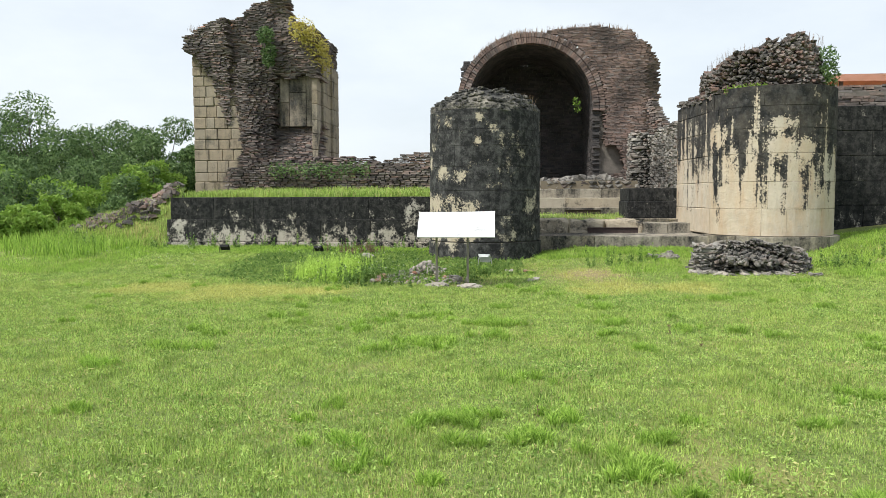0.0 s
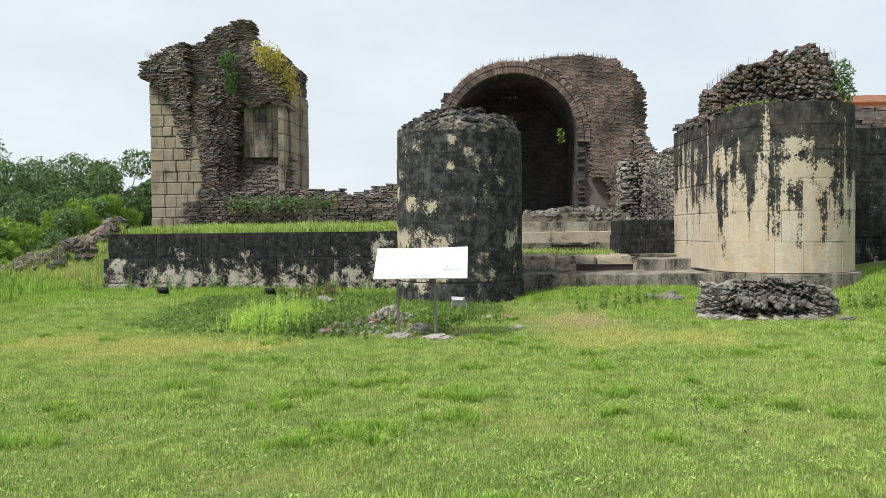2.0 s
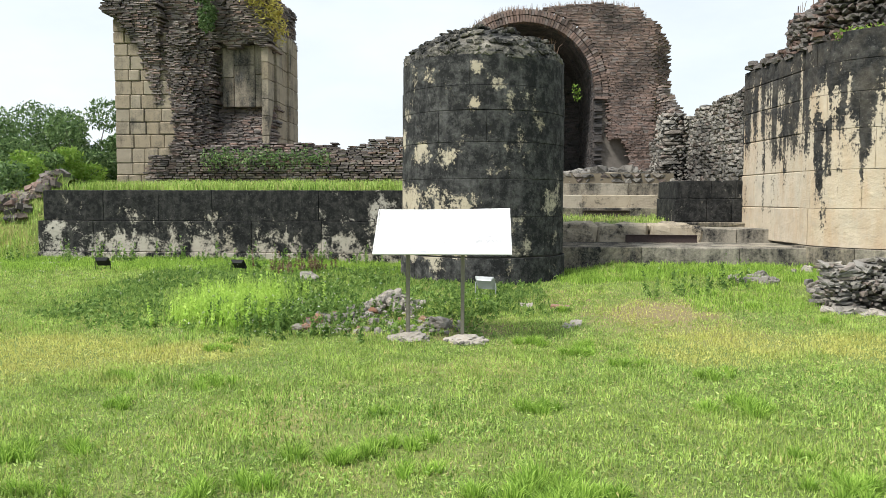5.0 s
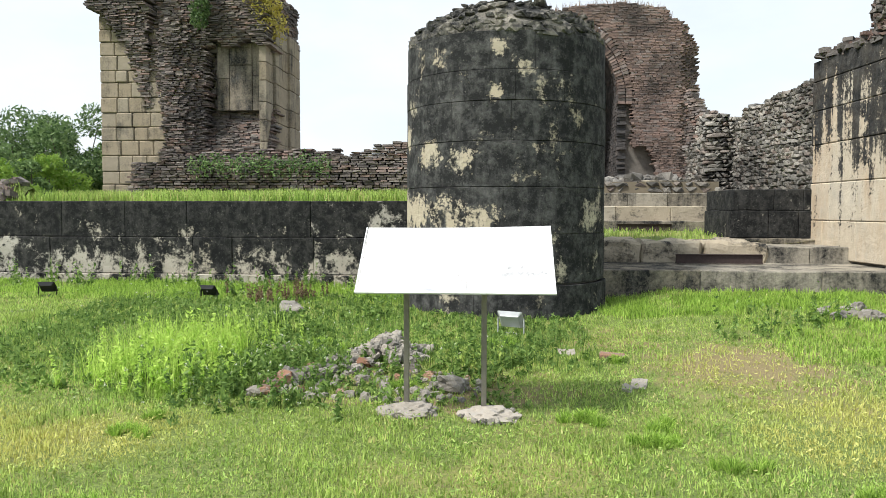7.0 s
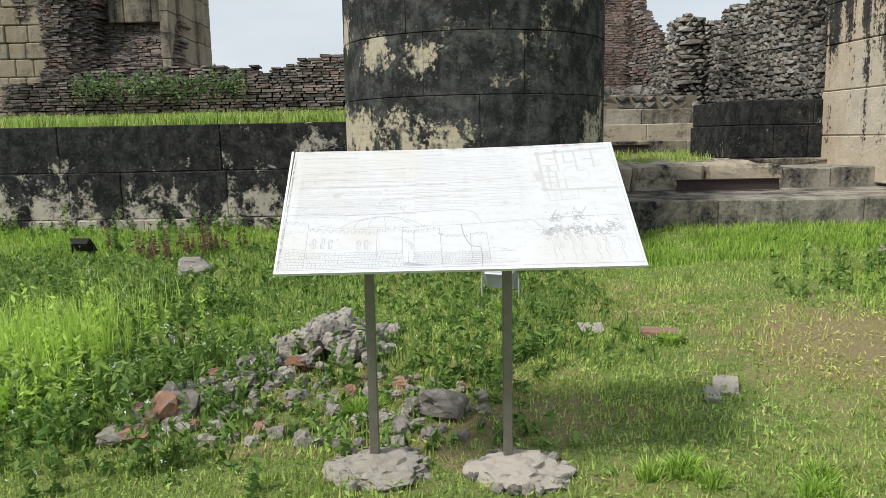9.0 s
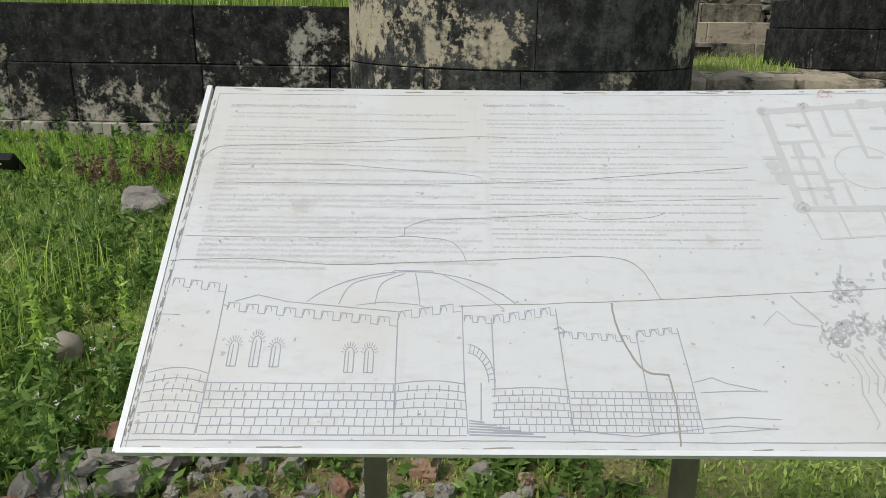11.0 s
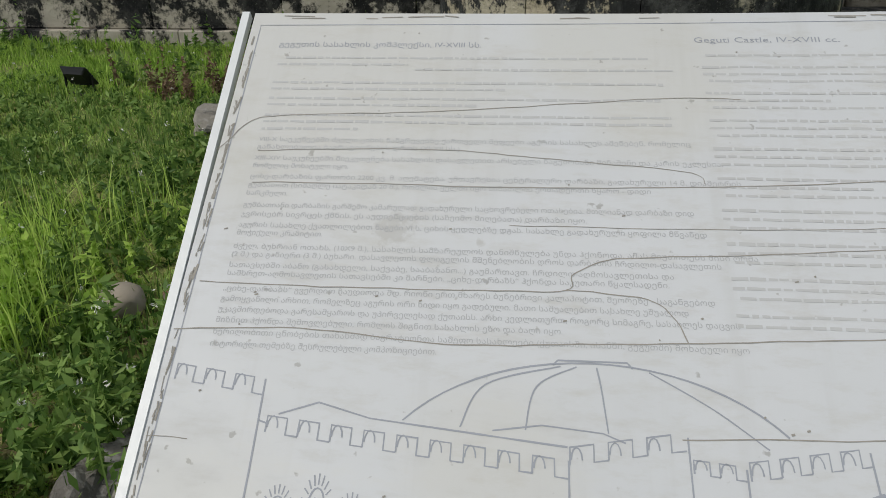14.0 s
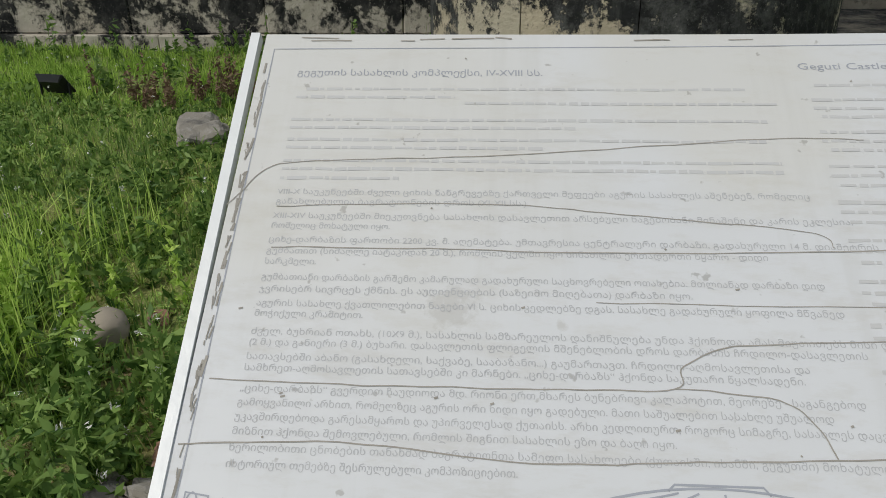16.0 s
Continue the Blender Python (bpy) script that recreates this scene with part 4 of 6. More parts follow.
class Pen:
    """Draws thin ribbons on the board."""

    def __init__(self):
        self.v, self.f = [], []

    def curve(self, pts, w=0.0018, wob=0.0, h=0.0003):
        """The same, eased smoothly through its points."""
        p = [pts[0]] + list(pts) + [pts[-1]]
        out = []
        for a, b, c, d in zip(p, p[1:], p[2:], p[3:]):
            for i in range(8):
                t = i / 8
                out.append(tuple(0.5 * (2 * b[j] + (c[j] - a[j]) * t + (2 * a[j] - 5 * b[j] + 4 * c[j] - d[j]) * t * t + (3 * b[j] - a[j] - 3 * c[j] + d[j]) * t ** 3) for j in (0, 1)))
        self.line(out + [pts[-1]], w, wob, h)

    def line(self, pts, w=0.0018, wob=0.0, h=0.0003):
        q = []
        for (ua, va), (ub, vb) in zip(pts, pts[1:]):
            n = max(1, int(math.hypot(ub - ua, vb - va) / 0.02))
            q += [(ua + (ub - ua) * i / n, va + (vb - va) * i / n) for i in range(n)]
        q.append(pts[-1])
        base = len(self.v)
        for i, (u, vv) in enumerate(q):
            a, b = q[max(0, i - 1)], q[min(len(q) - 1, i + 1)]
            d = math.hypot(b[0] - a[0], b[1] - a[1]) or 1
            nx, ny = -(b[1] - a[1]) / d, (b[0] - a[0]) / d
            o = wob * noise.noise((u * 30, vv * 30, 2)) + wob * 0.5 * noise.noise((u * 90, vv * 90, 5))
            ww = w * (1 + 0.35 * noise.noise((u * 40, vv * 40, 9)))
            for s in (-0.5, 0.5):
                self.v.append(on_board(u + nx * (o + s * ww), vv + ny * (o + s * ww), h))
        for i in range(len(q) - 1):
            a = base + 2 * i
            self.f.append((a, a + 1, a + 3, a + 2))

    def arc(self, cu, cv, ru, rv, a0, a1, w=0.0018, n=14):
        self.line([(cu + ru * math.cos(radians(a0 + (a1 - a0) * i / n)), cv + rv * math.sin(radians(a0 + (a1 - a0) * i / n))) for i in range(n + 1)], w)

    def done(self, name, material, label=""):
        return sign_part(raw(name, self.v, self.f, material), label)


pen = Pen()
rnd = random.Random(4)


def merlons(u0, v0, u1, v1, n, h=0.016):
    """A battlement drawn along a sloping line."""
    for i in range(n):
        a, b = i / n, (i + 0.62) / n
        ua, ub, uc = u0 + (u1 - u0) * a, u0 + (u1 - u0) * b, u0 + (u1 - u0) * (i + 1) / n
        va, vb, vc = v0 + (v1 - v0) * a, v0 + (v1 - v0) * b, v0 + (v1 - v0) * (i + 1) / n
        pen.line([(ua, va), (ua, va + h), (ub, vb + h), (ub, vb), (uc, vc)], 0.0017, 0.0006)
        pen.arc(ua + 0.006, va + h * 0.3, 0.005, h * 0.7, 0, 180, 0.0014, 6)


def ashlar(u0, u1, v0, v1, rows, w, bulge=0.0):
    """Drawn masonry courses."""
    for r in range(rows + 1):
        vv = v0 + (v1 - v0) * r / rows
        b = bulge * r / rows
        pen.line([(u0 + (u1 - u0) * i / 8, vv + b * math.sin(math.pi * i / 8)) for i in range(9)], 0.0016, 0.0006)
        if r < rows:
            u = u0 + w * rnd.random()
            while u < u1:
                pen.line([(u, vv + 0.001), (u + 0.0004, vv + (v1 - v0) / rows * 0.9)], 0.0014)
                u += 0.72 * w * rnd.uniform(0.7, 1.3)


def lancet(u, v0, h, w=0.014):
    pen.line([(u - w / 2, v0), (u - w / 2, v0 + h * 0.75)], 0.0016)
    pen.line([(u + w / 2, v0), (u + w / 2, v0 + h * 0.75)], 0.0016)
    pen.line([(u - w / 2, v0), (u + w / 2, v0)], 0.0016)
    pen.line([(u - w * 0.1, v0), (u - w * 0.1, v0 + h * 0.85)], 0.0014)
    pen.arc(u, v0 + h * 0.75, w / 2, h * 0.25, 0, 180, 0.0016, 8)
    for i in range(9):
        a = radians(10 + 20 * i)
        pen.line([(u + math.cos(a) * w * 0.65, v0 + h * 0.75 + math.sin(a) * h * 0.3), (u + math.cos(a) * w * 1.0, v0 + h * 0.75 + math.sin(a) * h * 0.48)], 0.0012)


merlons(0.018, 0.292, 0.109, 0.280, 3)
pen.line([(0.109, 0.296), (0.110, 0.21), (0.109, 0.03)])
ashlar(0.016, 0.109, 0.028, 0.128, 6, 0.022, 0.010)
pen.line([(0.110, 0.255), (0.120, 0.252)])
merlons(0.118, 0.244, 0.398, 0.216, 9)
pen.line([(0.128, 0.262), (0.165, 0.275), (0.215, 0.262), (0.398, 0.244)])
ashlar(0.111, 0.399, 0.028, 0.112, 6, 0.024)
for u, v0, h in ((0.141, 0.141, 0.046), (0.176, 0.140, 0.056), (0.208, 0.140, 0.044), (0.325, 0.131, 0.045), (0.356, 0.131, 0.045)):
    lancet(u, v0, h)
pen.line([(0.399, 0.232), (0.399, 0.03)])
merlons(0.400, 0.228, 0.503, 0.246, 3)
pen.line([(0.505, 0.258), (0.506, 0.115), (0.510, 0.03)])
ashlar(0.400, 0.508, 0.028, 0.112, 6, 0.020, 0.006)
pen.arc(0.420, 0.190, 0.205, 0.135, 32, 148, 0.0018, 22)
pen.line([(0.385, 0.322), (0.39, 0.327), (0.455, 0.327), (0.46, 0.321)])
for k, u in enumerate((0.30, 0.36, 0.435)):
    pen.curve([(0.41 + (u - 0.41) * 0.25 + 0.01, 0.321), (u + (0.41 - u) * 0.2, 0.30), (u, 0.258)], 0.0015)
pen.curve([(0.475, 0.318), (0.53, 0.285), (0.575, 0.250)], 0.0015)
pen.line([(0.33, 0.256), (0.375, 0.263), (0.43, 0.258), (0.45, 0.25)], 0.0016)
merlons(0.508, 0.226, 0.552, 0.222, 2, 0.012)
pen.line([(0.553, 0.232), (0.553, 0.105)])
for r in (0.034, 0.044):
    pen.arc(0.510, 0.115, r, r * 1.55, 0, 85, 0.0016, 12)
for i in range(9):
    a = radians(5 + 9.5 * i)
    pen.line([(0.510 + 0.034 * math.cos(a), 0.115 + 0.053 * math.sin(a)), (0.510 + 0.044 * math.cos(a), 0.115 + 0.068 * math.sin(a))], 0.0013)
pen.line([(0.532, 0.115), (0.530, 0.052)])
for i in range(6):
    pen.line([(0.512, 0.052 - i * 0.0045), (0.535 + i * 0.018, 0.049 - i * 0.0045)], 0.0024)
merlons(0.556, 0.222, 0.661, 0.240, 4)
pen.line([(0.660, 0.252), (0.665, 0.10), (0.668, 0.03)])
ashlar(0.548, 0.667, 0.034, 0.104, 6, 0.018, 0.003)
pen.line([(0.654, 0.212), (0.664, 0.216), (0.672, 0.208), (0.660, 0.204)], 0.003)
merlons(0.668, 0.196, 0.785, 0.188, 5, 0.012)
ashlar(0.668, 0.788, 0.034, 0.101, 6, 0.017)
pen.line([(0.787, 0.205), (0.789, 0.035)])
merlons(0.788, 0.198, 0.855, 0.206, 3, 0.012)
pen.line([(0.856, 0.216), (0.861, 0.12), (0.862, 0.034)])
ashlar(0.789, 0.861, 0.034, 0.100, 6, 0.015)
for q in (((0.864, 0.118), (0.894, 0.126), (0.915, 0.116), (0.974, 0.102), (0.93, 0.104), (0.871, 0.100)), ((0.866, 0.056), (0.92, 0.060), (0.985, 0.056)), ((0.66, 0.038), (0.76, 0.028), (0.90, 0.046), (0.976, 0.041), (0.87, 0.034))):
    pen.line(list(q), 0.0015, 0.001)
pen.line([(0.008, 0.018), (0.4, 0.020), (0.9, 0.019), (1.48, 0.022)], 0.0016, 0.001)
pen.line([(0.012, 0.008), (0.012, 0.774), (0.70, 0.780), (1.475, 0.782), (1.478, 0.02)], 0.0012)
pen.done("castle_drawing", M_ink, "grey line drawing of a castle")

pen = Pen()
rnd = random.Random(19)
for cu, cv, su, sv, n in ((1.115, 0.20, 0.024, 0.03, 34), (1.175, 0.215, 0.04, 0.03, 48), (1.155, 0.285, 0.026, 0.032, 30), (1.25, 0.22, 0.045, 0.035, 54), (1.34, 0.21, 0.04, 0.035, 46), (1.25, 0.30, 0.03, 0.03, 30), (1.40, 0.24, 0.03, 0.04, 24)):
    for _ in range(n):
        u, vv = rnd.gauss(cu, su * 0.6), rnd.gauss(cv, sv * 0.6)
        a0 = rnd.uniform(0, 360)
        pen.arc(u, vv, rnd.uniform(0.004, 0.014), rnd.uniform(0.004, 0.016), a0, a0 + rnd.uniform(50, 170), rnd.uniform(0.002, 0.0068), 6)
for u in (1.12, 1.145, 1.20, 1.235, 1.30, 1.335, 1.40):
    pen.line([(u, 0.17), (u + 0.012, 0.13), (u + 0.002, 0.10), (u + 0.014, 0.05), (u + 0.005, 0.04)], 0.0026, 0.003)
    pen.line([(u + 0.012, 0.165), (u + 0.022, 0.125), (u + 0.012, 0.10)], 0.0018, 0.003)
for u0, v0, u1, v1 in ((1.15, 0.30, 1.165, 0.345), (1.06, 0.28, 1.10, 0.225), (1.27, 0.31, 1.30, 0.36)):
    pen.line([(u0, v0), (u1, v1)], 0.004, 0.002)
pen.line([(1.09, 0.22), (1.05, 0.225), (1.03, 0.25), (1.00, 0.222)], 0.002, 0.002)
pen.done("faded_picture", M_print, "faded blue-grey picture in plain shapes")["kind"] = "stuff"
pen = Pen()
for q, w in ((((1.13, 0.73), (1.46, 0.755)), 0.016), (((1.13, 0.73), (1.135, 0.47)), 0.016), (((1.135, 0.47), (1.46, 0.475)), 0.014), (((1.21, 0.735), (1.215, 0.60)), 0.009), (((1.30, 0.74), (1.30, 0.60), (1.33, 0.60)), 0.009), (((1.135, 0.64), (1.215, 0.645)), 0.009), (((1.165, 0.64), (1.165, 0.48)), 0.009), (((1.20, 0.60), (1.20, 0.48)), 0.009), (((1.135, 0.56), (1.2, 0.56)), 0.008), (((1.135, 0.52), (1.21, 0.52)), 0.008), (((1.38, 0.745), (1.38, 0.62)), 0.009), (((1.14, 0.47), (1.15, 0.40), (1.28, 0.41), (1.28, 0.47)), 0.004), (((1.20, 0.47), (1.205, 0.405)), 0.004)):
    pen.line(list(q), w)
for u, vv in ((1.13, 0.73), (1.215, 0.742), (1.135, 0.475), (1.11, 0.58), (1.12, 0.545), (1.34, 0.75)):
    pen.arc(u, vv, 0.008, 0.008, 0, 360, 0.014, 10)
pen.arc(1.29, 0.575, 0.06, 0.055, 0, 360, 0.003, 20)
for u, vv in ((1.13, 0.732), (1.218, 0.745), (1.14, 0.475), (1.345, 0.752)):
    pen.arc(u, vv, 0.004, 0.004, 0, 360, 0.016, 8)
for q in (((1.165, 0.69), (1.21, 0.69)), ((1.15, 0.60), (1.20, 0.60)), ((1.175, 0.64), (1.175, 0.60)), ((1.25, 0.74), (1.25, 0.66), (1.29, 0.66)), ((1.20, 0.54), (1.235, 0.54), (1.235, 0.48)), ((1.185, 0.50), (1.20, 0.50)), ((1.33, 0.68), (1.38, 0.68)), ((1.095, 0.60), (1.13, 0.60)), ((1.10, 0.56), (1.13, 0.56))):
    pen.line(list(q), 0.008, 0.001)
pen.done("floor_plan", M_pale, "pale grey castle ground plan")
pen = Pen()
pen.arc(1.268, 0.782, 0.011, 0.010, 0, 360, 0.0018, 10)
pen.line([(1.252, 0.772), (1.268, 0.797), (1.284, 0.772), (1.252, 0.772)], 0.0018)
pen.done("red_mark", M_redink, "small faded red emblem shape")

pen = Pen()
for q, w in ((((-0.002, 0.572), (0.012, 0.59), (0.034, 0.618), (0.078, 0.625), (0.265, 0.634), (0.507, 0.655), (0.60, 0.655)), 0.0012),
             (((0.047, 0.572), (0.244, 0.577), (0.368, 0.567), (0.525, 0.551), (0.549, 0.535)), 0.0010),
             (((0.049, 0.527), (0.194, 0.528), (0.355, 0.526), (0.592, 0.533), (0.76, 0.545), (1.06, 0.575)), 0.0013),
             (((0.34, 0.477), (0.60, 0.478), (0.8, 0.488), (1.10, 0.497)), 0.0009),
             (((0.018, 0.4), (0.127, 0.398), (0.311, 0.399), (0.398, 0.402), (0.407, 0.421), (0.45, 0.439), (0.571, 0.448), (0.72, 0.458)), 0.0013),
             (((0.398, 0.402), (0.478, 0.395), (0.504, 0.373), (0.514, 0.35)), 0.0013),
             (((0.72, 0.452), (0.75, 0.444), (0.85, 0.45), (0.88, 0.462)), 0.0010),
             (((0.004, 0.345), (0.133, 0.350), (0.285, 0.339), (0.411, 0.344), (0.548, 0.351), (0.752, 0.361), (0.813, 0.337), (0.84, 0.273)), 0.0015),
             (((0.50, 0.256), (0.773, 0.268), (1.23, 0.295), (1.47, 0.30)), 0.0014),
             (((0.005, 0.235), (0.045, 0.235)), 0.001)):
    pen.curve(list(q), w * 0.8, 0.0016, 0.0005)
pen.curve([(0.755, 0.264), (0.760, 0.205), (0.789, 0.140), (0.828, 0.130)], 0.0032, 0.002, 0.0005)
pen.curve([(0.826, 0.132), (0.829, 0.08), (0.823, 0.013)], 0.0026, 0.002, 0.0005)
rnd = random.Random(8)
for i in range(110):
    vv = 0.02 + 0.72 * rnd.random() ** 1.3
    uu = 0.006 + rnd.random() * 0.004
    pen.line([(uu, vv), (uu + rnd.uniform(-0.002, 0.003), vv + rnd.uniform(0.004, 0.02))], rnd.uniform(0.0006, 0.0022), 0.001, 0.0006)
for i in range(60):
    u = rnd.uniform(0.0, 1.48)
    low_edge = rnd.random() < 0.6
    vv = rnd.uniform(0.001, 0.008) if low_edge else rnd.uniform(0.786, 0.793)
    pen.line([(u, vv), (u + rnd.uniform(0.01, 0.05), vv + rnd.uniform(-0.002, 0.002))], rnd.uniform(0.001, 0.0022), 0.001, 0.0006)
for i in range(40):
    u, vv = rnd.uniform(0.02, 1.45), rnd.uniform(0.05, 0.77)
    pen.line([(u, vv), (u + rnd.uniform(0.001, 0.004), vv + 0.001)], 0.0018, 0, 0.0006)
pen.done("cracks", M_crack, "dirty cracks in the film")


def lettering(text, u, vv, size, material=M_print, width=None):
    cu = bpy.data.curves.new("lettering", "FONT")
    cu.body, cu.size, cu.resolution_u = text, size, 2
    tmp = new("lettering", cu)
    me = bpy.data.meshes.new_from_object(tmp.evaluated_get(bpy.context.evaluated_depsgraph_get()))
    bpy.data.objects.remove(tmp)
    x1 = max((q.co.x for q in me.vertices), default=1.0)
    k = width / x1 if width else 1.0
    for q in me.vertices:
        q.co = on_board(u + q.co.x * k, vv + q.co.y, 0.0003)
    me.materials.clear()
    me.materials.append(material)
    return sign_part(new("lettering", me))


lettering("გეგუთის სასახლის კომპლექსი, IV-XVIII სს.", 0.042, 0.7365, 0.0115, M_ink, 0.257)
lettering("Geguti Castle, IV-XVIII cc.", 0.556, 0.7455, 0.0125, M_ink, 0.17)
LINES = (
    (0.586, "VIII-X საუკუნეებში ძველი ციხის ნანგრევებზე ქართველი მეფეები აგურის სასახლეს აშენებენ, რომელიც"),
    (0.575, "განახლებულია ბაგრატიონების დროს (XI-XII სს.)."),
    (0.559, "XIII-XIV საუკუნეებში მიეკუთვნება სასახლის დასავლეთით არსებული ნაგებობანი მინაშენი და კარის ეკლესია,"),
    (0.548, "რომელიც მოხატული იყო."),
    (0.533, "ციხე-დარბაზის ფართობი 2200 კვ. მ. აღემატება. უმთავრესია ცენტრალური დარბაზი, გადახურული 14 მ. დიამეტრის"),
    (0.521, "გუმბათით (სიმაღლე იატაკიდან 20 მ.), რომლის ყელში იყო სინათლის ერთადერთი წყარო - დიდი"),
    (0.510, "სარკმელი."),
    (0.494, "გუმბათიანი დარბაზის გარშემო კამარულად გადახურული საცხოვრებელი ოთახებია. მთლიანად დარბაზი დიდ"),
    (0.482, "ჯვრისებრ სივრცეს ქმნის. ეს აუდიენციების (საზეიმო მიღებათა) დარბაზი იყო."),
    (0.468, "აგურის სასახლე ქვათლილებით ნაგები VI ს. ციხის კედლებზე დგას. სასახლე გადახურული ყოფილა მწვანედ"),
    (0.458, "მოჭიქული კრამიტით."),
    (0.441, "ძველ, ბუხრიან ოთახს, (10X9 მ.), სასახლის სამზარეულოს დანიშნულება უნდა ჰქონოდა. ამას მიუთითებს მისი ღრმა"),
    (0.431, "(2 მ.) და განიერი (3 მ.) ბუხარი. დასავლეთის ფლიგელის მშენებლობის დროს დარბაზის ჩრდილო-დასავლეთის"),
    (0.418, "სათავსებში აბანო (გასახდელი, საქვაბე, სააბაზანო...) გაუმართავთ. ჩრდილო-აღმოსავლეთისა და"),
    (0.408, "სამხრეთ-აღმოსავლეთის სათავსებში კი მარნები. „ციხე-დარბაზს“ ჰქონდა საკუთარი წყალსადენი."),
    (0.390, "„ციხე-დარბაზს“ გვერდით ჩაუდიოდა მდ. რიონი ერთ მხარეს ბუნებრივი კალაპოტით, მეორეზე - საგანგებოდ"),
    (0.378, "გამოყვანილი არხით, რომელზეც აგურის ორი ხიდი იყო გადებული. მათი საშუალებით სასახლე უშუალოდ"),
    (0.366, "უკავშირდებოდა გარესამყაროს და უპირველესად ქუთაისს. არხი კედლითურთ, როგორც სიმაგრე, სასახლეს დაცვის"),
    (0.354, "მიზნით ჰქონდა შემოვლებული, რომლის შიგნით სასახლის ეზო და ბაღი იყო."),
    (0.341, "წერილობითი ცნობების თანახმად ბაგრატიონთა სამეფო სასახლეები (ქუთაისში, ისანში, გეგუთში) მოხატული იყო"),
    (0.328, "ისტორიულ თემებზე შესრულებული კომპოზიციებით."),
)
for vv, text in LINES:
    lettering(text, 0.045, vv, 0.0085, M_print, 0.0053 * len(text))

pen = Pen()
rnd = random.Random(12)


def unread(u0, u1, vv):
    """A line of print too faded to read."""
    u = u0
    while u < u1:
        w = min(rnd.uniform(0.004, 0.022), u1 - u)
        pen.line([(u, vv + rnd.uniform(-0.0003, 0.0003)), (u + w, vv)], rnd.uniform(0.0026, 0.0038), 0.0008)
        u += w + rnd.uniform(0.0015, 0.0035)


for vv, u0, u1 in ((0.718, 0.055, 0.50), (0.707, 0.046, 0.21), (0.699, 0.22, 0.53), (0.677, 0.045, 0.515), (0.667, 0.045, 0.33), (0.652, 0.045, 0.51), (0.642, 0.045, 0.30), (0.626, 0.045, 0.52), (0.616, 0.045, 0.52), (0.605, 0.045, 0.16)):
    unread(u0, u1, vv)
vv = 0.724
i = 0
while vv > 0.36:
    unread(0.562 if i % 3 else 0.568, 1.04 + rnd.uniform(-0.02, 0.03) if i % 3 != 2 else 0.56 + rnd.uniform(0.1, 0.4), vv)
    vv -= 0.0108 if i % 3 else 0.019
    i += 1
unread(1.19, 1.24, 0.783)
unread(1.295, 1.34, 0.784)
pen.done("faded_print", M_pale, "print too faded to read")["kind"] = "stuff"

# ---- stones ----
def rock_mesh(seed, flat=0.7, rugged=1.0):
    bm = bmesh.new()
    bmesh.ops.create_icosphere(bm, subdivisions=3, radius=0.5)
    r = random.Random(seed)
    off = Vector((r.random() * 50, r.random() * 50, r.random() * 50))
    for q in bm.verts:
        d = 1 + rugged * (0.55 * noise.noise(q.co * 2.2 + off) + 0.36 * noise.noise(q.co * 5 + off) + 0.22 * noise.noise(q.co * 11 + off))
        q.co *= d
        q.co.z *= flat
        for ax in range(3):
            q.co[ax] = max(-0.40, min(0.40, q.co[ax])) * 1.1
    me = bpy.data.meshes.new("stone")
    bm.to_mesh(me)
    bm.free()
    return me


def stony(name, a, b):
    m, nt, bs = mat(name)
    p = position(nt)
    n = noise_tex(nt, p, 14, 9, 0.7)
    col = mix(nt, chance(nt), a, b)
    col = mix(nt, span(nt, n, 0.5, 0.7), col, (0.36, 0.35, 0.33))
    col = mix(nt, span(nt, noise_tex(nt, p, 7, 6, 0.7), 0.55, 0.66, 0, 0.7), col, (0.04, 0.038, 0.035))
    nt.links.new(col, bs.inputs["Base Color"])
    bs.inputs["Roughness"].default_value = 0.95
    bump(nt, bs, n, 0.8, 0.02)
    return m


M_stone = stony("field_stone", (0.12, 0.112, 0.10), (0.30, 0.28, 0.24))
M_concrete = stony("rough_pale_concrete", (0.28, 0.255, 0.22), (0.38, 0.345, 0.30))
M_redstone = stony("reddish_stone", (0.22, 0.11, 0.07), (0.30, 0.19, 0.13))
ROCKS = [rock_mesh(i, 0.75) for i in range(7)]
FLATS = [rock_mesh(20 + i, 0.35) for i in range(4)]
for me in ROCKS + FLATS:
    me.materials.append(M_stone)


def put_rock(parent, x, y, z, s, rnd, flat=False, name="stone", material=None):
    me = rnd.choice(FLATS if flat else ROCKS)
    if material:
        me = me.copy()
        me.materials.clear()
        me.materials.append(material)
    ob = new(name, me)
    ob.matrix_basis = Matrix.Translation((x, y, z)) @ Euler((rnd.uniform(-0.4, 0.4), rnd.uniform(-0.4, 0.4), rnd.random() * 6)).to_matrix().to_4x4() @ Matrix.Diagonal((s, s * rnd.uniform(0.6, 1), s * rnd.uniform(0.6, 1), 1))
    if parent is not None:
        ob.parent = parent
        ob.matrix_parent_inverse = Matrix.Translation(parent.location).inverted()
    return ob


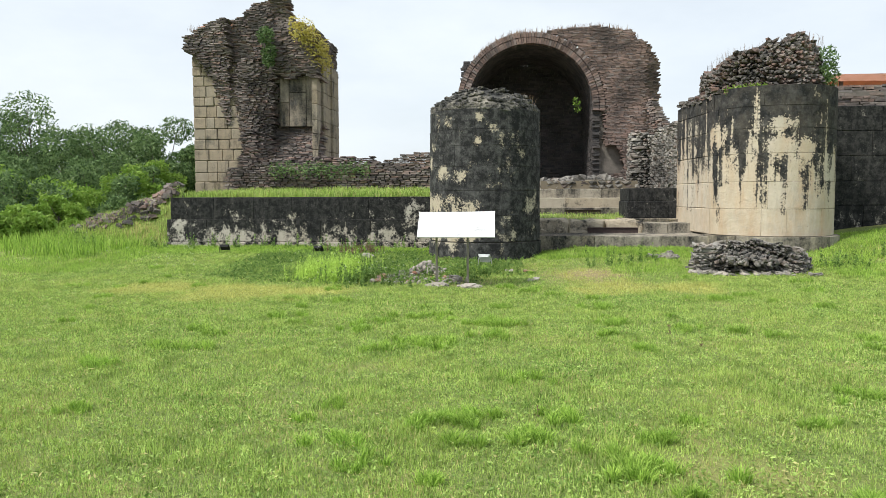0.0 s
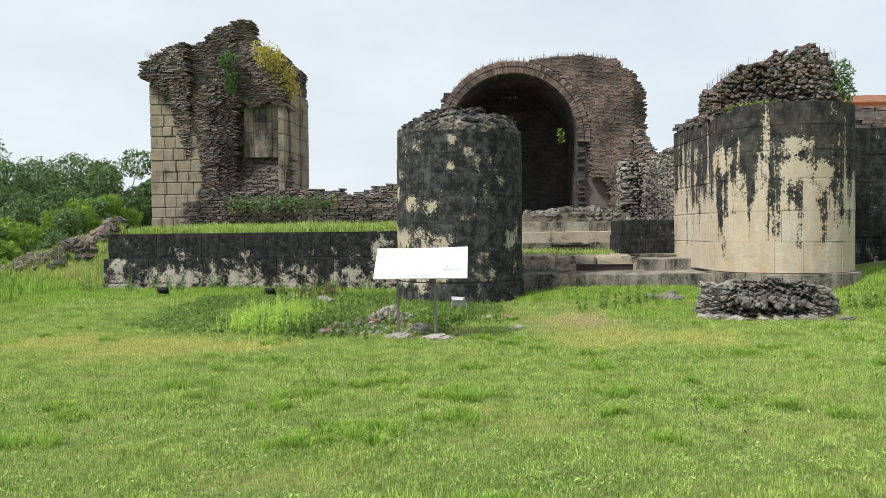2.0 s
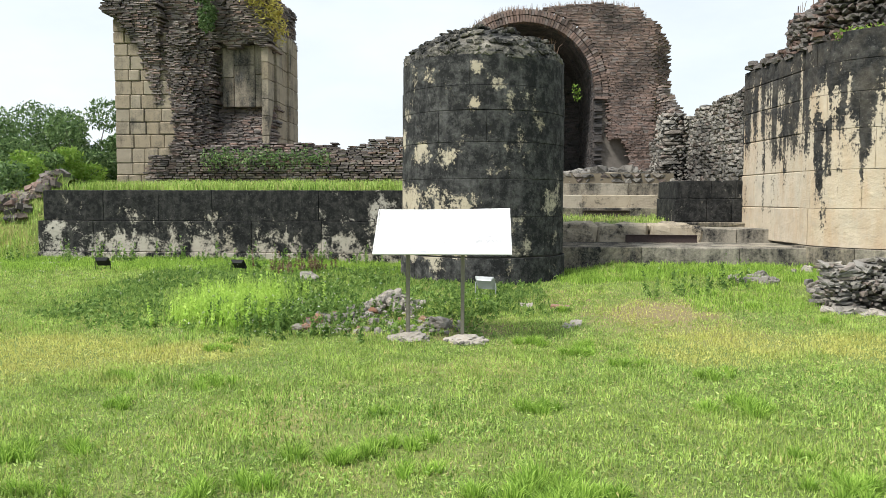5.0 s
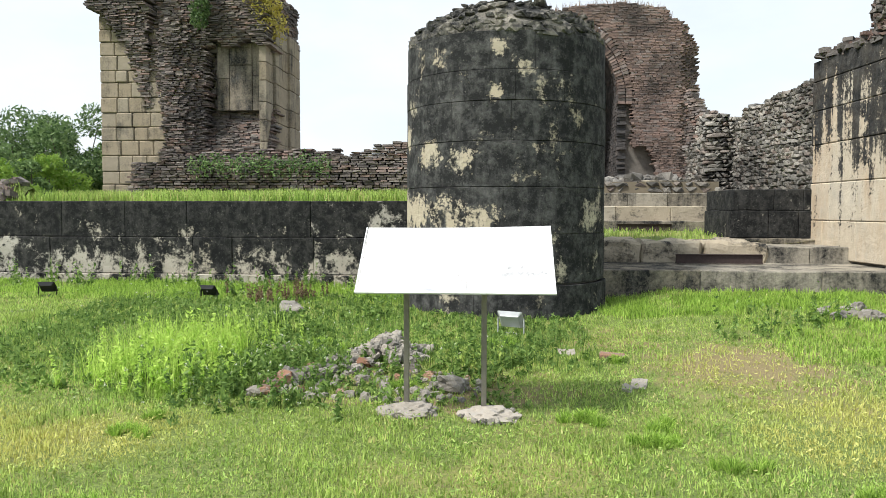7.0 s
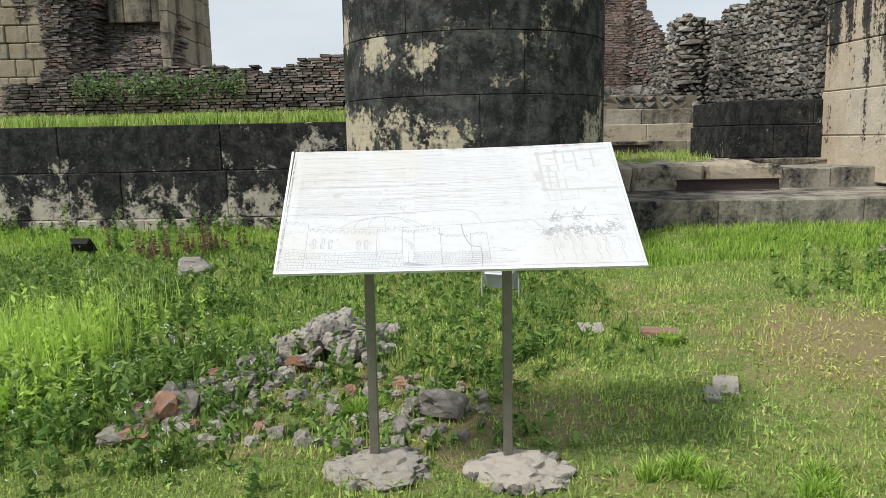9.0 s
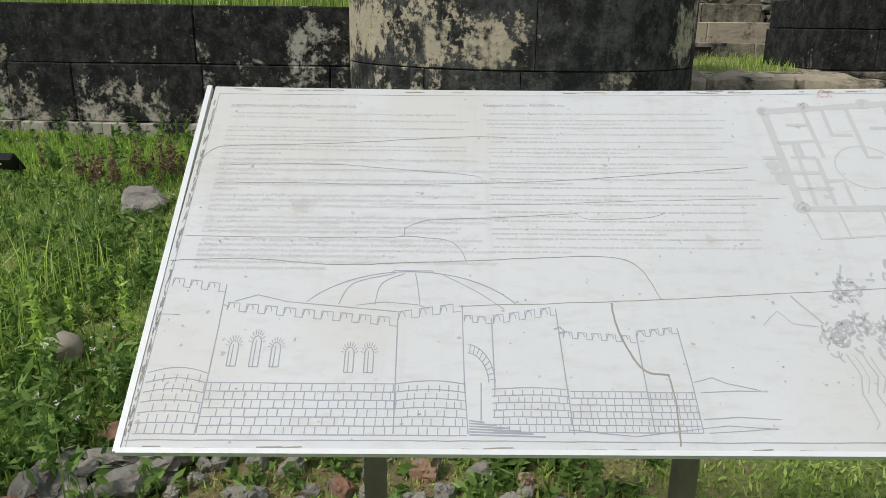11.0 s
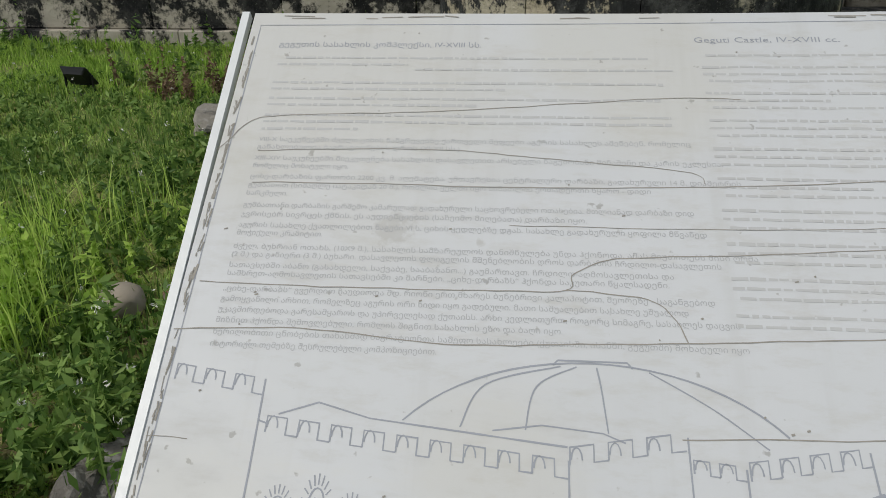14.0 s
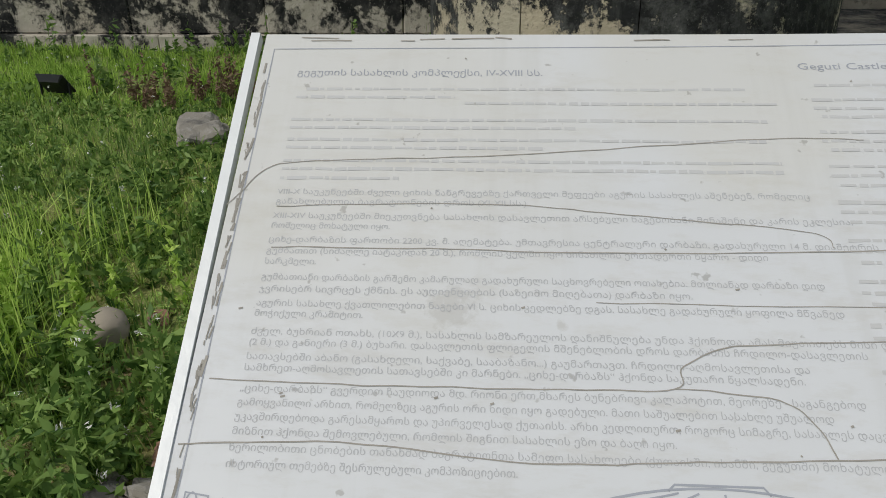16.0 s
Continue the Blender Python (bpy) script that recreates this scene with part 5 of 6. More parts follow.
rnd = random.Random(31)
pile = tagged(empty("rubble_heap", (-0.7, 17.1, ground_z(-0.7, 17.1))), "heap of grey field stones and broken masonry among weeds", "rubble")
for i in range(120):
    x, y = rnd.gauss(-0.66, 0.19), rnd.gauss(17.2, 0.2)
    d = math.hypot((x + 0.66) / 0.42, (y - 17.2) / 0.45)
    put_rock(pile, x, y, ground_z(x, y) + max(0.02, 0.27 * (1 - d)), rnd.uniform(0.06, 0.18), rnd, material=M_concrete if rnd.random() < 0.3 else None)
for i in range(48):
    t = rnd.random()
    x, y = lerp(-0.75, -1.62, t) + rnd.gauss(0, 0.09), lerp(17.3, 15.95, t) + rnd.gauss(0, 0.10)
    put_rock(pile, x, y, ground_z(x, y) + 0.04, rnd.uniform(0.07, 0.26), rnd, rnd.random() < 0.5, material=M_redstone if rnd.random() < 0.15 else None)
for i in range(130):
    x, y = rnd.uniform(-1.45, 0.35), rnd.uniform(15.75, 16.7)
    put_rock(pile, x, y, ground_z(x, y) + 0.015, rnd.uniform(0.03, 0.12), rnd, False, material=M_redstone if rnd.random() < 0.12 else None)

for x, y in ((-0.22, 15.5), (0.42, 15.48)):
    foot = tagged(empty("post_footing", (x, y, ground_z(x, y))), "rough pale concrete lump around the sign post", "footing", group="post footings")
    bm = bmesh.new()
    bmesh.ops.create_icosphere(bm, subdivisions=4, radius=1.0)
    for q in bm.verts:
        dd = 1 + 0.3 * noise.noise(q.co * 1.6 + Vector((x, y, 0))) + 0.16 * noise.noise(q.co * 6) + 0.12 * noise.noise(q.co * 17)
        q.co = Vector((q.co.x * 0.23 * dd, q.co.y * 0.19 * dd, q.co.z * 0.075 * dd))
    lump = part("concrete_lump", bm, M_concrete, foot)
    for i in range(26):
        a = rnd.random() * 6.28
        put_rock(foot, x + 0.22 * math.cos(a), y + 0.2 * math.sin(a), ground_z(x, y) + 0.02, rnd.uniform(0.03, 0.08), rnd)
for n, x, y, s, fl, lab, mt in (("wedge_stone", 0.08, 16.15, 0.27, False, "dark lichened stone lying behind the sign", None), ("boulder", -1.86, 17.40, 0.22, False, "smooth round grey boulder in the weeds", None), ("stone_slab", -2.45, 19.95, 0.46, True, "flat grey stone slab in the grass", None), ("flat_stone", 1.72, 16.42, 0.19, True, "pale flat stone lying in short grass", M_concrete), ("flat_stone", 1.60, 16.30, 0.17, True, "pale flat stone lying in short grass", M_concrete), ("flat_stone", 1.18, 17.6, 0.2, True, "pale flat stone lying in short grass", M_concrete), ("white_stone", 6.15, 20.6, 0.2, False, "white stone at the foot of the bastion", M_concrete), ("white_stone", 6.35, 20.45, 0.24, False, "white stone at the foot of the bastion", M_concrete), ("white_stone", 5.9, 20.55, 0.12, False, "white stone at the foot of the bastion", M_concrete), ("red_stone", -1.72, 17.55, 0.12, True, "small reddish stone in the weeds", M_redstone)):
    tagged(put_rock(None, x, y, ground_z(x, y) + s * (0.08 if fl else 0.22), s, rnd, fl, n, mt), lab, "stone")
boulder = rock_mesh(50, 0.8, 0.22)
boulder.materials.append(plain("smooth_tan_stone", (0.27, 0.235, 0.19), 0.85, vary=0.3, scale=9, bumpy=0.3))
boulder.shade_smooth()
bpy.data.objects["boulder"].data = boulder
bm = bmesh.new()
block(bm, -0.13, -0.06, -0.03, 0.13, 0.06, 0.035, 0.012)
ob = tagged(part("loose_brick", bm, M_redstone), "single worn orange brick on the grass", "brick")
ob.matrix_basis = pose(1.62, 17.38, ground_z(1.62, 17.38) + 0.03, 2, 3, -8)

stub = tagged(empty("masonry_stub", (6.2, 18.0, 0.1)), "low broken stub of thin stacked stones", "ruin")
bag = Bag()
sx = lambda u: 5.12 + u
courses(bag, [(5.1, 17.75), (5.2, 17.45), (7.45, 17.5), (7.9, 18.2)], lambda u: 0.0, lambda u: 0.68 + 0.10 * math.exp(-((u - 1.5) / 0.5) ** 2) - 0.25 * max(0, u - 2.2) + 0.12 * noise.noise((u * 4, 1, 1)), 0.042, 0.085, 0.4, 0.05, 6, seed=401, rough=0.45, gap=-0.015, round_=True, depth=lambda u, z: 0.12 * z + 0.08 * noise.noise((u * 3, z * 4, 2)))
heap(bag, 6.3, 18.2, 1.05, 0.1, 0.7, 402, 0.10, 0.8, 700, lambda x, y: 0.34 + 0.36 * math.exp(-((x - 6.2) / 0.7) ** 4 - ((y - 18.0) / 0.6) ** 2))
ob = bag.done("stacked_masonry", M_rubble, stub)
ob["kind"] = "stuff"
ob.matrix_parent_inverse = Matrix.Translation((-6.2, -18.0, -0.1))
for i in range(26):
    x, y = rnd.uniform(5.0, 7.6), rnd.uniform(17.15, 17.45)
    put_rock(stub, x, y, ground_z(x, y) + 0.02, rnd.uniform(0.1, 0.3), rnd, True, material=M_concrete if rnd.random() < 0.4 else None)
for i in range(14):
    x, y = rnd.uniform(4.6, 5.3), rnd.uniform(19.4, 20.0)
    put_rock(stub, x, y, ground_z(x, y) + 0.04, rnd.uniform(0.1, 0.28), rnd, rnd.random() < 0.5)

# ---- floodlights ----
M_black = plain("black_cast_metal", (0.018, 0.019, 0.021), 0.45, 0.4, vary=0.3)
M_lens = plain("dusty_glass", (0.12, 0.13, 0.14), 0.15, vary=0.3)
M_grey = plain("pale_grey_metal", (0.42, 0.44, 0.46), 0.45, 0.3, vary=0.2)


def floodlight(x, y, size, rz, tilt, metal, label):
    z = ground_z(x, y)
    fl = tagged(empty("floodlight", (x, y, z)), label, "floodlight")
    m = Matrix.Translation((0, 0, size * 0.52)) @ Euler((radians(tilt), 0, radians(rz))).to_matrix().to_4x4()
    bm = bmesh.new()
    block(bm, -size / 2, -size * 0.38, -0.03, size / 2, size * 0.38, 0.03, 0.012)
    for q in bm.verts:
        if q.co.z < 0:
            q.co.x *= 0.78
            q.co.y *= 0.72
    bm.transform(m)
    body = part("housing", bm, metal, fl)
    bm = bmesh.new()
    block(bm, -size * 0.43, -size * 0.31, 0.031, size * 0.43, size * 0.31, 0.036, 0.002)
    bm.transform(m)
    part("glass", bm, M_lens, body)
    for s in (-1, 1):
        bm = bmesh.new()
        block(bm, s * size * 0.52 - 0.006, -0.012, -size * 0.52, s * size * 0.52 + 0.006, 0.012, 0.02, 0.002)
        bm.transform(Matrix.Translation((0, 0, size * 0.52)) @ Matrix.Rotation(radians(rz), 4, "Z"))
        part("bracket_arm", bm, metal, fl)
    bm = bmesh.new()
    block(bm, -size * 0.3, -0.06, -0.05, size * 0.3, 0.06, 0.015, 0.004)
    bm.transform(Matrix.Rotation(radians(rz), 4, "Z"))
    part("base", bm, metal, fl)


floodlight(-6.62, 20.85, 0.27, 5, -52, M_black, "small black floodlight tilted up in the grass")
floodlight(-3.97, 20.75, 0.27, -12, -52, M_black, "small black floodlight tilted up in the grass")
floodlight(0.60, 18.6, 0.32, -24, -58, M_grey, "pale grey floodlight aimed at the round tower")

# ---- loose beams and a rod ----
M_rust = plain("rusty_steel", (0.06, 0.042, 0.04), 0.75, 0.4, vary=0.5, scale=20)
for x0, x1, y, z, n in ((3.38, 4.80, 22.62, 0.71, "steel_beam"), (3.05, 4.28, 27.2, 1.14, "steel_beam")):
    bm = bmesh.new()
    block(bm, x0, y, z, x1, y + 0.012, z + 0.155, 0.003)
    for zz in (z, z + 0.143):
        block(bm, x0, y - 0.035, zz, x1, y + 0.045, zz + 0.012, 0.002)
    tagged(part(n, bm, M_rust), "dark rusty steel beam lying on the steps", "beam", group="beams on the steps")
bm = bmesh.new()
block(bm, 6.62, 22.6, 4.2, 6.638, 22.618, 5.35, 0.002)
tagged(part("iron_rod", bm, M_rust), "thin upright iron rod on the bastion top", "rod")

# ---- plants ----
NR = np.random.RandomState(5)


def blades(name, xs, ys, zs, length, width, lean, material, label, cat, bend=True):
    """Very many tapering blades as one mesh."""
    n = len(xs)
    a = NR.rand(n) * 2 * np.pi
    la = NR.rand(n) * 2 * np.pi
    ln = length * (0.55 + 0.9 * NR.rand(n))
    le = ln * lean * NR.rand(n)
    wx, wy = np.cos(a) * width / 2, np.sin(a) * width / 2
    dx, dy = np.cos(la) * le, np.sin(la) * le
    rise = np.sqrt(np.maximum(ln ** 2 - le ** 2, (0.3 * ln) ** 2))
    b0 = np.stack([xs - wx, ys - wy, zs - 0.01], 1)
    b1 = np.stack([xs + wx, ys + wy, zs - 0.01], 1)
    tip = np.stack([xs + dx, ys + dy, zs + rise], 1)
    if bend:
        m0 = np.stack([xs - wx * 0.8 + dx * 0.3, ys - wy * 0.8 + dy * 0.3, zs + rise * 0.6], 1)
        m1 = np.stack([xs + wx * 0.8 + dx * 0.3, ys + wy * 0.8 + dy * 0.3, zs + rise * 0.6], 1)
        co = np.stack([b0, b1, m0, m1, tip], 1).reshape(-1, 3)
        base = np.arange(n)[:, None] * 5
        tri = (base + np.array([[0, 1, 3, 0, 3, 2, 2, 3, 4]])).reshape(-1)
    else:
        co = np.stack([b0, b1, tip], 1).reshape(-1, 3)
        tri = np.arange(n * 3)
    me = bpy.data.meshes.new(name)
    me.vertices.add(len(co))
    me.vertices.foreach_set("co", co.astype(np.float32).ravel())
    nt_ = len(tri) // 3
    me.loops.add(len(tri))
    me.loops.foreach_set("vertex_index", tri.astype(np.int32))
    me.polygons.add(nt_)
    me.polygons.foreach_set("loop_start", np.arange(0, len(tri), 3, dtype=np.int32))
    me.polygons.foreach_set("loop_total", np.full(nt_, 3, dtype=np.int32))
    me.update(calc_edges=True)
    me.materials.append(material)
    return tagged(new(name, me), label, cat, kind="stuff")


GZ = {}


def zs_of(xs, ys, fn=ground_z):
    """Heights from a coarse grid, for speed."""
    out = np.empty(len(xs))
    gx, gy = np.round(xs / 0.1).astype(int), np.round(ys / 0.1).astype(int)
    for i, (p, q) in enumerate(zip(gx.tolist(), gy.tolist())):
        key = (fn is ground_z, p, q)
        if key not in GZ:
            GZ[key] = fn(p * 0.1, q * 0.1)
        out[i] = GZ[key]
    return out


def patch_noise(xs, ys, s, seed):
    return np.array([noise.noise((x * s, y * s, seed)) for x, y in zip(xs.tolist(), ys.tolist())])


DRY = ((-3.9, 14.3, 0, 1.5), (-2.4, 14.6, 0, 0.9), (-5.6, 14.9, 0, 1.2), (3.4, 15.6, 0, 1.1), (2.8, 14.9, 0, 0.7), (2.8, 17.1, 0, 1.0), (4.6, 15.4, 0, 0.9))
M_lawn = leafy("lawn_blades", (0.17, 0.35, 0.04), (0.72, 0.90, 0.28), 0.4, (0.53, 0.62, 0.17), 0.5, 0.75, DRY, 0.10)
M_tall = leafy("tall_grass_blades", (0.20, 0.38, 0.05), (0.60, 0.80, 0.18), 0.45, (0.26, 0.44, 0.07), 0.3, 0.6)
M_weed = leafy("weed_leaves", (0.10, 0.21, 0.045), (0.33, 0.47, 0.13), 0.4, None, 0.0, 0.5)
M_dry = leafy("dry_stalks", (0.16, 0.10, 0.07), (0.30, 0.22, 0.13), 0.2)
M_bush = leafy("bush_leaves", (0.075, 0.15, 0.055), (0.24, 0.35, 0.13), 0.35, None, 0.0, 0.5)
M_plume = leafy("plumed_grass_blades", (0.34, 0.56, 0.08), (0.78, 0.95, 0.27), 0.5, (0.45, 0.66, 0.12), 0.2, 0.4)
M_bright = leafy("young_leaves", (0.16, 0.30, 0.04), (0.32, 0.46, 0.09), 0.35)
M_yellow = leafy("yellowing_leaves", (0.50, 0.42, 0.08), (0.66, 0.57, 0.17), 0.3, (0.24, 0.28, 0.08))
M_petal = leafy("white_petals", (0.7, 0.7, 0.66), (0.8, 0.8, 0.76), 0.2, (0.7, 0.7, 0.66))
M_bark = plain("grey_bark", (0.12, 0.10, 0.085), 0.9, vary=0.4, scale=10, bumpy=0.6)

N1 = 860000
gy = 2.2 + 19.0 * NR.rand(N1) ** 0.85
gx = 1.0 + (NR.rand(N1) * 2 - 1) * (0.60 * gy + 1.2) + NR.normal(0, 0.25, N1) ** 3 * 6
keep = (gx > -12) & (gx < 13) & ~((gx - TX) ** 2 + (gy - TY) ** 2 < 2.1) & ~((gx - BX) ** 2 + (gy - BY) ** 2 < 2.9) & ~((gy > 21.15) & (gx > 1.9))
gx, gy = gx[keep], gy[keep]
pn = patch_noise(np.round(gx, 1), np.round(gy, 1), 1.3, 11)
bare = patch_noise(np.round(gx, 1), np.round(gy, 1), 0.8, 21)
worn = np.exp(-(((gx - 2.9) / 1.0) ** 2 + ((gy - 17.2) / 1.4) ** 2)) + 0.7 * np.exp(-(((gx - 0.3) / 0.9) ** 2 + ((gy - 16.0) / 0.5) ** 2))
k2 = (NR.rand(len(gx)) > np.clip(bare * 1.2 - 0.25, 0, 0.75)) & (NR.rand(len(gx)) > worn * np.clip(1.0 + pn, 0.45, 0.97))
gx, gy, pn = gx[k2], gy[k2], pn[k2]
fine_ = patch_noise(np.round(gx, 2), np.round(gy, 2), 6.0, 51)
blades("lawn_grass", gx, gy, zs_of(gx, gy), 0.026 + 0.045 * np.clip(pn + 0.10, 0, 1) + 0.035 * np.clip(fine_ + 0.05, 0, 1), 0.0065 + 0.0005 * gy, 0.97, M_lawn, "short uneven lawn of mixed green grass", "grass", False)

# broad-leaved plants matted into the lawn
N2 = 260000
cy_ = 3.0 + 15.5 * NR.rand(N2) ** 0.8
cx_ = 1.0 + (NR.rand(N2) * 2 - 1) * (0.62 * cy_ + 0.4)
cn_ = patch_noise(np.round(cx_, 1), np.round(cy_, 1), 2.1, 41)
ok_ = (NR.rand(N2) < np.clip(0.5 + 1.1 * cn_, 0.08, 1)) & (cx_ > -9)
cx_, cy_ = cx_[ok_], cy_[ok_]
ctr = np.stack([cx_, cy_, zs_of(cx_, cy_) + 0.012 + 0.035 * NR.rand(len(cx_))], 1)


# longer tufts in the lawn
spots = [(0.99, 10.18, 0.34), (0.71, 6.39, 0.34), (1.26, 6.17, 0.3), (2.22, 5.68, 0.42), (2.0, 5.75, 0.3), (-2.58, 9.19, 0.36), (0.91, 11.1, 0.36), (1.1, 11.0, 0.3), (-0.8, 10.57, 0.26), (0.26, 9.68, 0.34), (0.1, 9.75, 0.25), (2.61, 13.0, 0.3), (4.67, 13.85, 0.32), (-2.09, 11.52, 0.28), (-0.21, 11.59, 0.26), (-0.17, 9.39, 0.3)]
rnd = random.Random(77)
while len(spots) < 120:
    y = rnd.uniform(4, 18)
    spots.append((1 + rnd.uniform(-0.6, 0.6) * y, y, rnd.uniform(0.08, 0.24)))


spots = [(x + rnd.gauss(0, 0.55) * r, y + rnd.gauss(0, 0.4) * r, r * rnd.uniform(0.3, 0.6)) for x, y, r in spots for _ in range(6)]


def fans(name, spots, length, width, material, label, per=2200):
    """Clumps whose blades lean outward from the crown of the plant."""
    V, T = [], []
    for x, y, r in spots:
        n = int(per * r)
        a = NR.rand(n) * 2 * np.pi
        t = NR.rand(n) ** 0.7
        px, py = x + r * 0.5 * t * np.cos(a), y + r * 0.42 * t * np.sin(a)
        pz = zs_of(px, py) - 0.01
        ln = length * (0.6 + 0.5 * r / 0.3) * (0.55 + 0.8 * NR.rand(n))
        out = ln * (0.25 + 0.65 * t) * (0.6 + 0.6 * NR.rand(n))
        b = a + NR.normal(0, 0.5, n)
        dx, dy = np.cos(b) * out, np.sin(b) * out
        up = np.sqrt(np.maximum(ln ** 2 - out ** 2, (0.25 * ln) ** 2))
        c = NR.rand(n) * 2 * np.pi
        wx, wy = np.cos(c) * width / 2, np.sin(c) * width / 2
        V.append(np.stack([np.stack(q, 1) for q in ((px - wx, py - wy, pz), (px + wx, py + wy, pz), (px - wx * 0.8 + dx * 0.4, py - wy * 0.8 + dy * 0.4, pz + up * 0.75), (px + wx * 0.8 + dx * 0.4, py + wy * 0.8 + dy * 0.4, pz + up * 0.75), (px + dx, py + dy, pz + up))], 1).reshape(-1, 3))
    co = np.concatenate(V)
    base = np.arange(len(co) // 5)[:, None] * 5
    tri = (base + np.array([[0, 1, 3, 0, 3, 2, 2, 3, 4]])).reshape(-1, 3)
    ob = raw(name, co.tolist(), tri.tolist(), material)
    return tagged(ob, label, "grass", kind="stuff")


fans("grass_tufts", spots, 0.125, 0.007, M_tall, "longer dark green tufts in the lawn", 1100)


def meadow(name, boxes, length, width, lean, material, label, fn=ground_z, bend=True):
    X, Y = [], []
    for x0, x1, y0, y1, n in boxes:
        x, y = x0 + (x1 - x0) * NR.rand(n * 2), y0 + (y1 - y0) * NR.rand(n * 2)
        p = patch_noise(np.round(x, 1), np.round(y, 1), 1.6, 31)
        ok = NR.rand(n * 2) < np.clip(0.5 + p * 1.3, 0.05, 1)
        X.append(x[ok])
        Y.append(y[ok])
    X, Y = np.concatenate(X), np.concatenate(Y)
    return blades(name, X, Y, zs_of(X, Y, fn), length, width, lean, material, label, "grass", bend)


meadow("tall_grass", [(-3.3, -2.25, 15.8, 17.7, 2600), (-2.6, -2.0, 17.0, 18.4, 700)], 0.36, 0.006, 0.95, M_plume, "lush tall bright green grass beside the sign")
meadow("wall_foot_grass", [(-9.8, -0.8, 20.6, 23.3, 22000), (-12.5, -8.5, 17, 24, 16000), (1.8, 6.4, 19.6, 21.1, 9000), (8.0, 13, 16.5, 22.5, 22000), (3.4, 5.2, 17.2, 19.4, 1600)], 0.085, 0.010, 0.8, M_tall, "rank green grass at the foot of the walls")
meadow("weedy_grass", [(-5.5, 1.5, 16.8, 20.8, 7000)], 0.10, 0.009, 0.8, M_weed, "low dark weedy grass round the sign")
meadow("terrace_grass", [(-9.3, -0.9, 24.0, 30.3, 8000), (-9.3, -0.9, 24.1, 25.6, 7000)], 0.19, 0.014, 0.6, M_lawn, "bright green grass growing on the terrace", terrace_z)


def leaves(name, centres, radii, count, size, material, parent=None, label="", squash=1.0, hang=0.0):
    """Many small leaves round clump centres, as one mesh."""
    c = np.array(centres)
    r = np.array(radii)
    idx = NR.choice(len(c), count, p=r ** 2 / (r ** 2).sum())
    d = NR.normal(size=(count, 3))
    d /= np.linalg.norm(d, axis=1)[:, None]
    rad = r[idx] * (0.55 + 0.5 * NR.rand(count))
    p = c[idx] + d * rad[:, None] * np.array([1, 1, squash])
    p[:, 2] -= hang * NR.rand(count) ** 2
    s = size * (0.6 + 0.8 * NR.rand(count))[:, None]
    u = NR.normal(size=(count, 3))
    u /= np.linalg.norm(u, axis=1)[:, None]
    w = np.cross(u, NR.normal(size=(count, 3)))
    w /= np.linalg.norm(w, axis=1)[:, None]
    co = np.stack([p - u * s * 0.6, p + w * s * 0.2, p + u * s * 0.6, p - w * s * 0.2], 1).reshape(-1, 3)
    me = bpy.data.meshes.new(name)
    me.vertices.add(len(co))
    me.vertices.foreach_set("co", co.astype(np.float32).ravel())
    me.loops.add(count * 4)
    me.loops.foreach_set("vertex_index", np.arange(count * 4, dtype=np.int32))
    me.polygons.add(count)
    me.polygons.foreach_set("loop_start", np.arange(0, count * 4, 4, dtype=np.int32))
    me.polygons.foreach_set("loop_total", np.full(count, 4, dtype=np.int32))
    me.update(calc_edges=True)
    me.materials.append(material)
    ob = new(name, me)
    if parent is not None:
        ob.parent = parent
        ob.matrix_parent_inverse = Matrix.Translation(parent.location).inverted()
    if label:
        ob["label"] = label
    return ob


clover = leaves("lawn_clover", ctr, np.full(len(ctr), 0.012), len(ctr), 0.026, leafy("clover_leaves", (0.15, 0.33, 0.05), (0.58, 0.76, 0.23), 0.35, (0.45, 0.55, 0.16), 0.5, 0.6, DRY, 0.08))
tagged(clover, "small broad leaves matted into the lawn", "grass", kind="stuff")


def limb(bm, a, b, ra, rb):
    d = (b - a)
    m = Matrix.Translation((a + b) / 2) @ d.to_track_quat("Z", "Y").to_matrix().to_4x4()
    bmesh.ops.create_cone(bm, segments=7, radius1=ra, radius2=rb, depth=d.length, matrix=m)


def tree(x, y, h, spread, material, label, seed, count=16000, size=0.16, cat="tree"):
    rnd = random.Random(seed)
    z = ground_z(x, y)
    t = tagged(empty("tree" if cat == "tree" else "bush", (x, y, z)), label, cat)
    base = Vector((x, y, z - 0.1))
    bm = bmesh.new()
    fork = Vector((x + rnd.uniform(-0.2, 0.2), y, z + h * 0.35))
    limb(bm, base, fork, 0.05 * h * 0.35 + 0.03, 0.02 * h * 0.5)
    cs, rs = [], []
    for i in range(11):
        a = rnd.random() * 6.28
        rr = spread * rnd.uniform(0.15, 1.0)
        tip = Vector((x + rr * math.cos(a), y + rr * math.sin(a), z + h * rnd.uniform(0.35, 0.95) * (1 - 0.3 * (rr / spread) ** 2)))
        limb(bm, fork, tip, 0.02 * h * 0.4, 0.012)
        cs.append(tuple(tip))
        rs.append(spread * rnd.uniform(0.22, 0.42))
    for i in range(14):
        a = rnd.random() * 6.28
        cs.append((x + spread * rnd.uniform(0.3, 1.15) * math.cos(a), y + spread * 0.8 * math.sin(a), z + h * rnd.uniform(0.06, 0.55)))
        rs.append(spread * rnd.uniform(0.28, 0.42))
    tr = part("trunk", bm, M_bark, t)
    tr.matrix_parent_inverse = Matrix.Translation((-x, -y, -z))
    leaves("crown", cs, rs, count, size, material, t, squash=0.8)


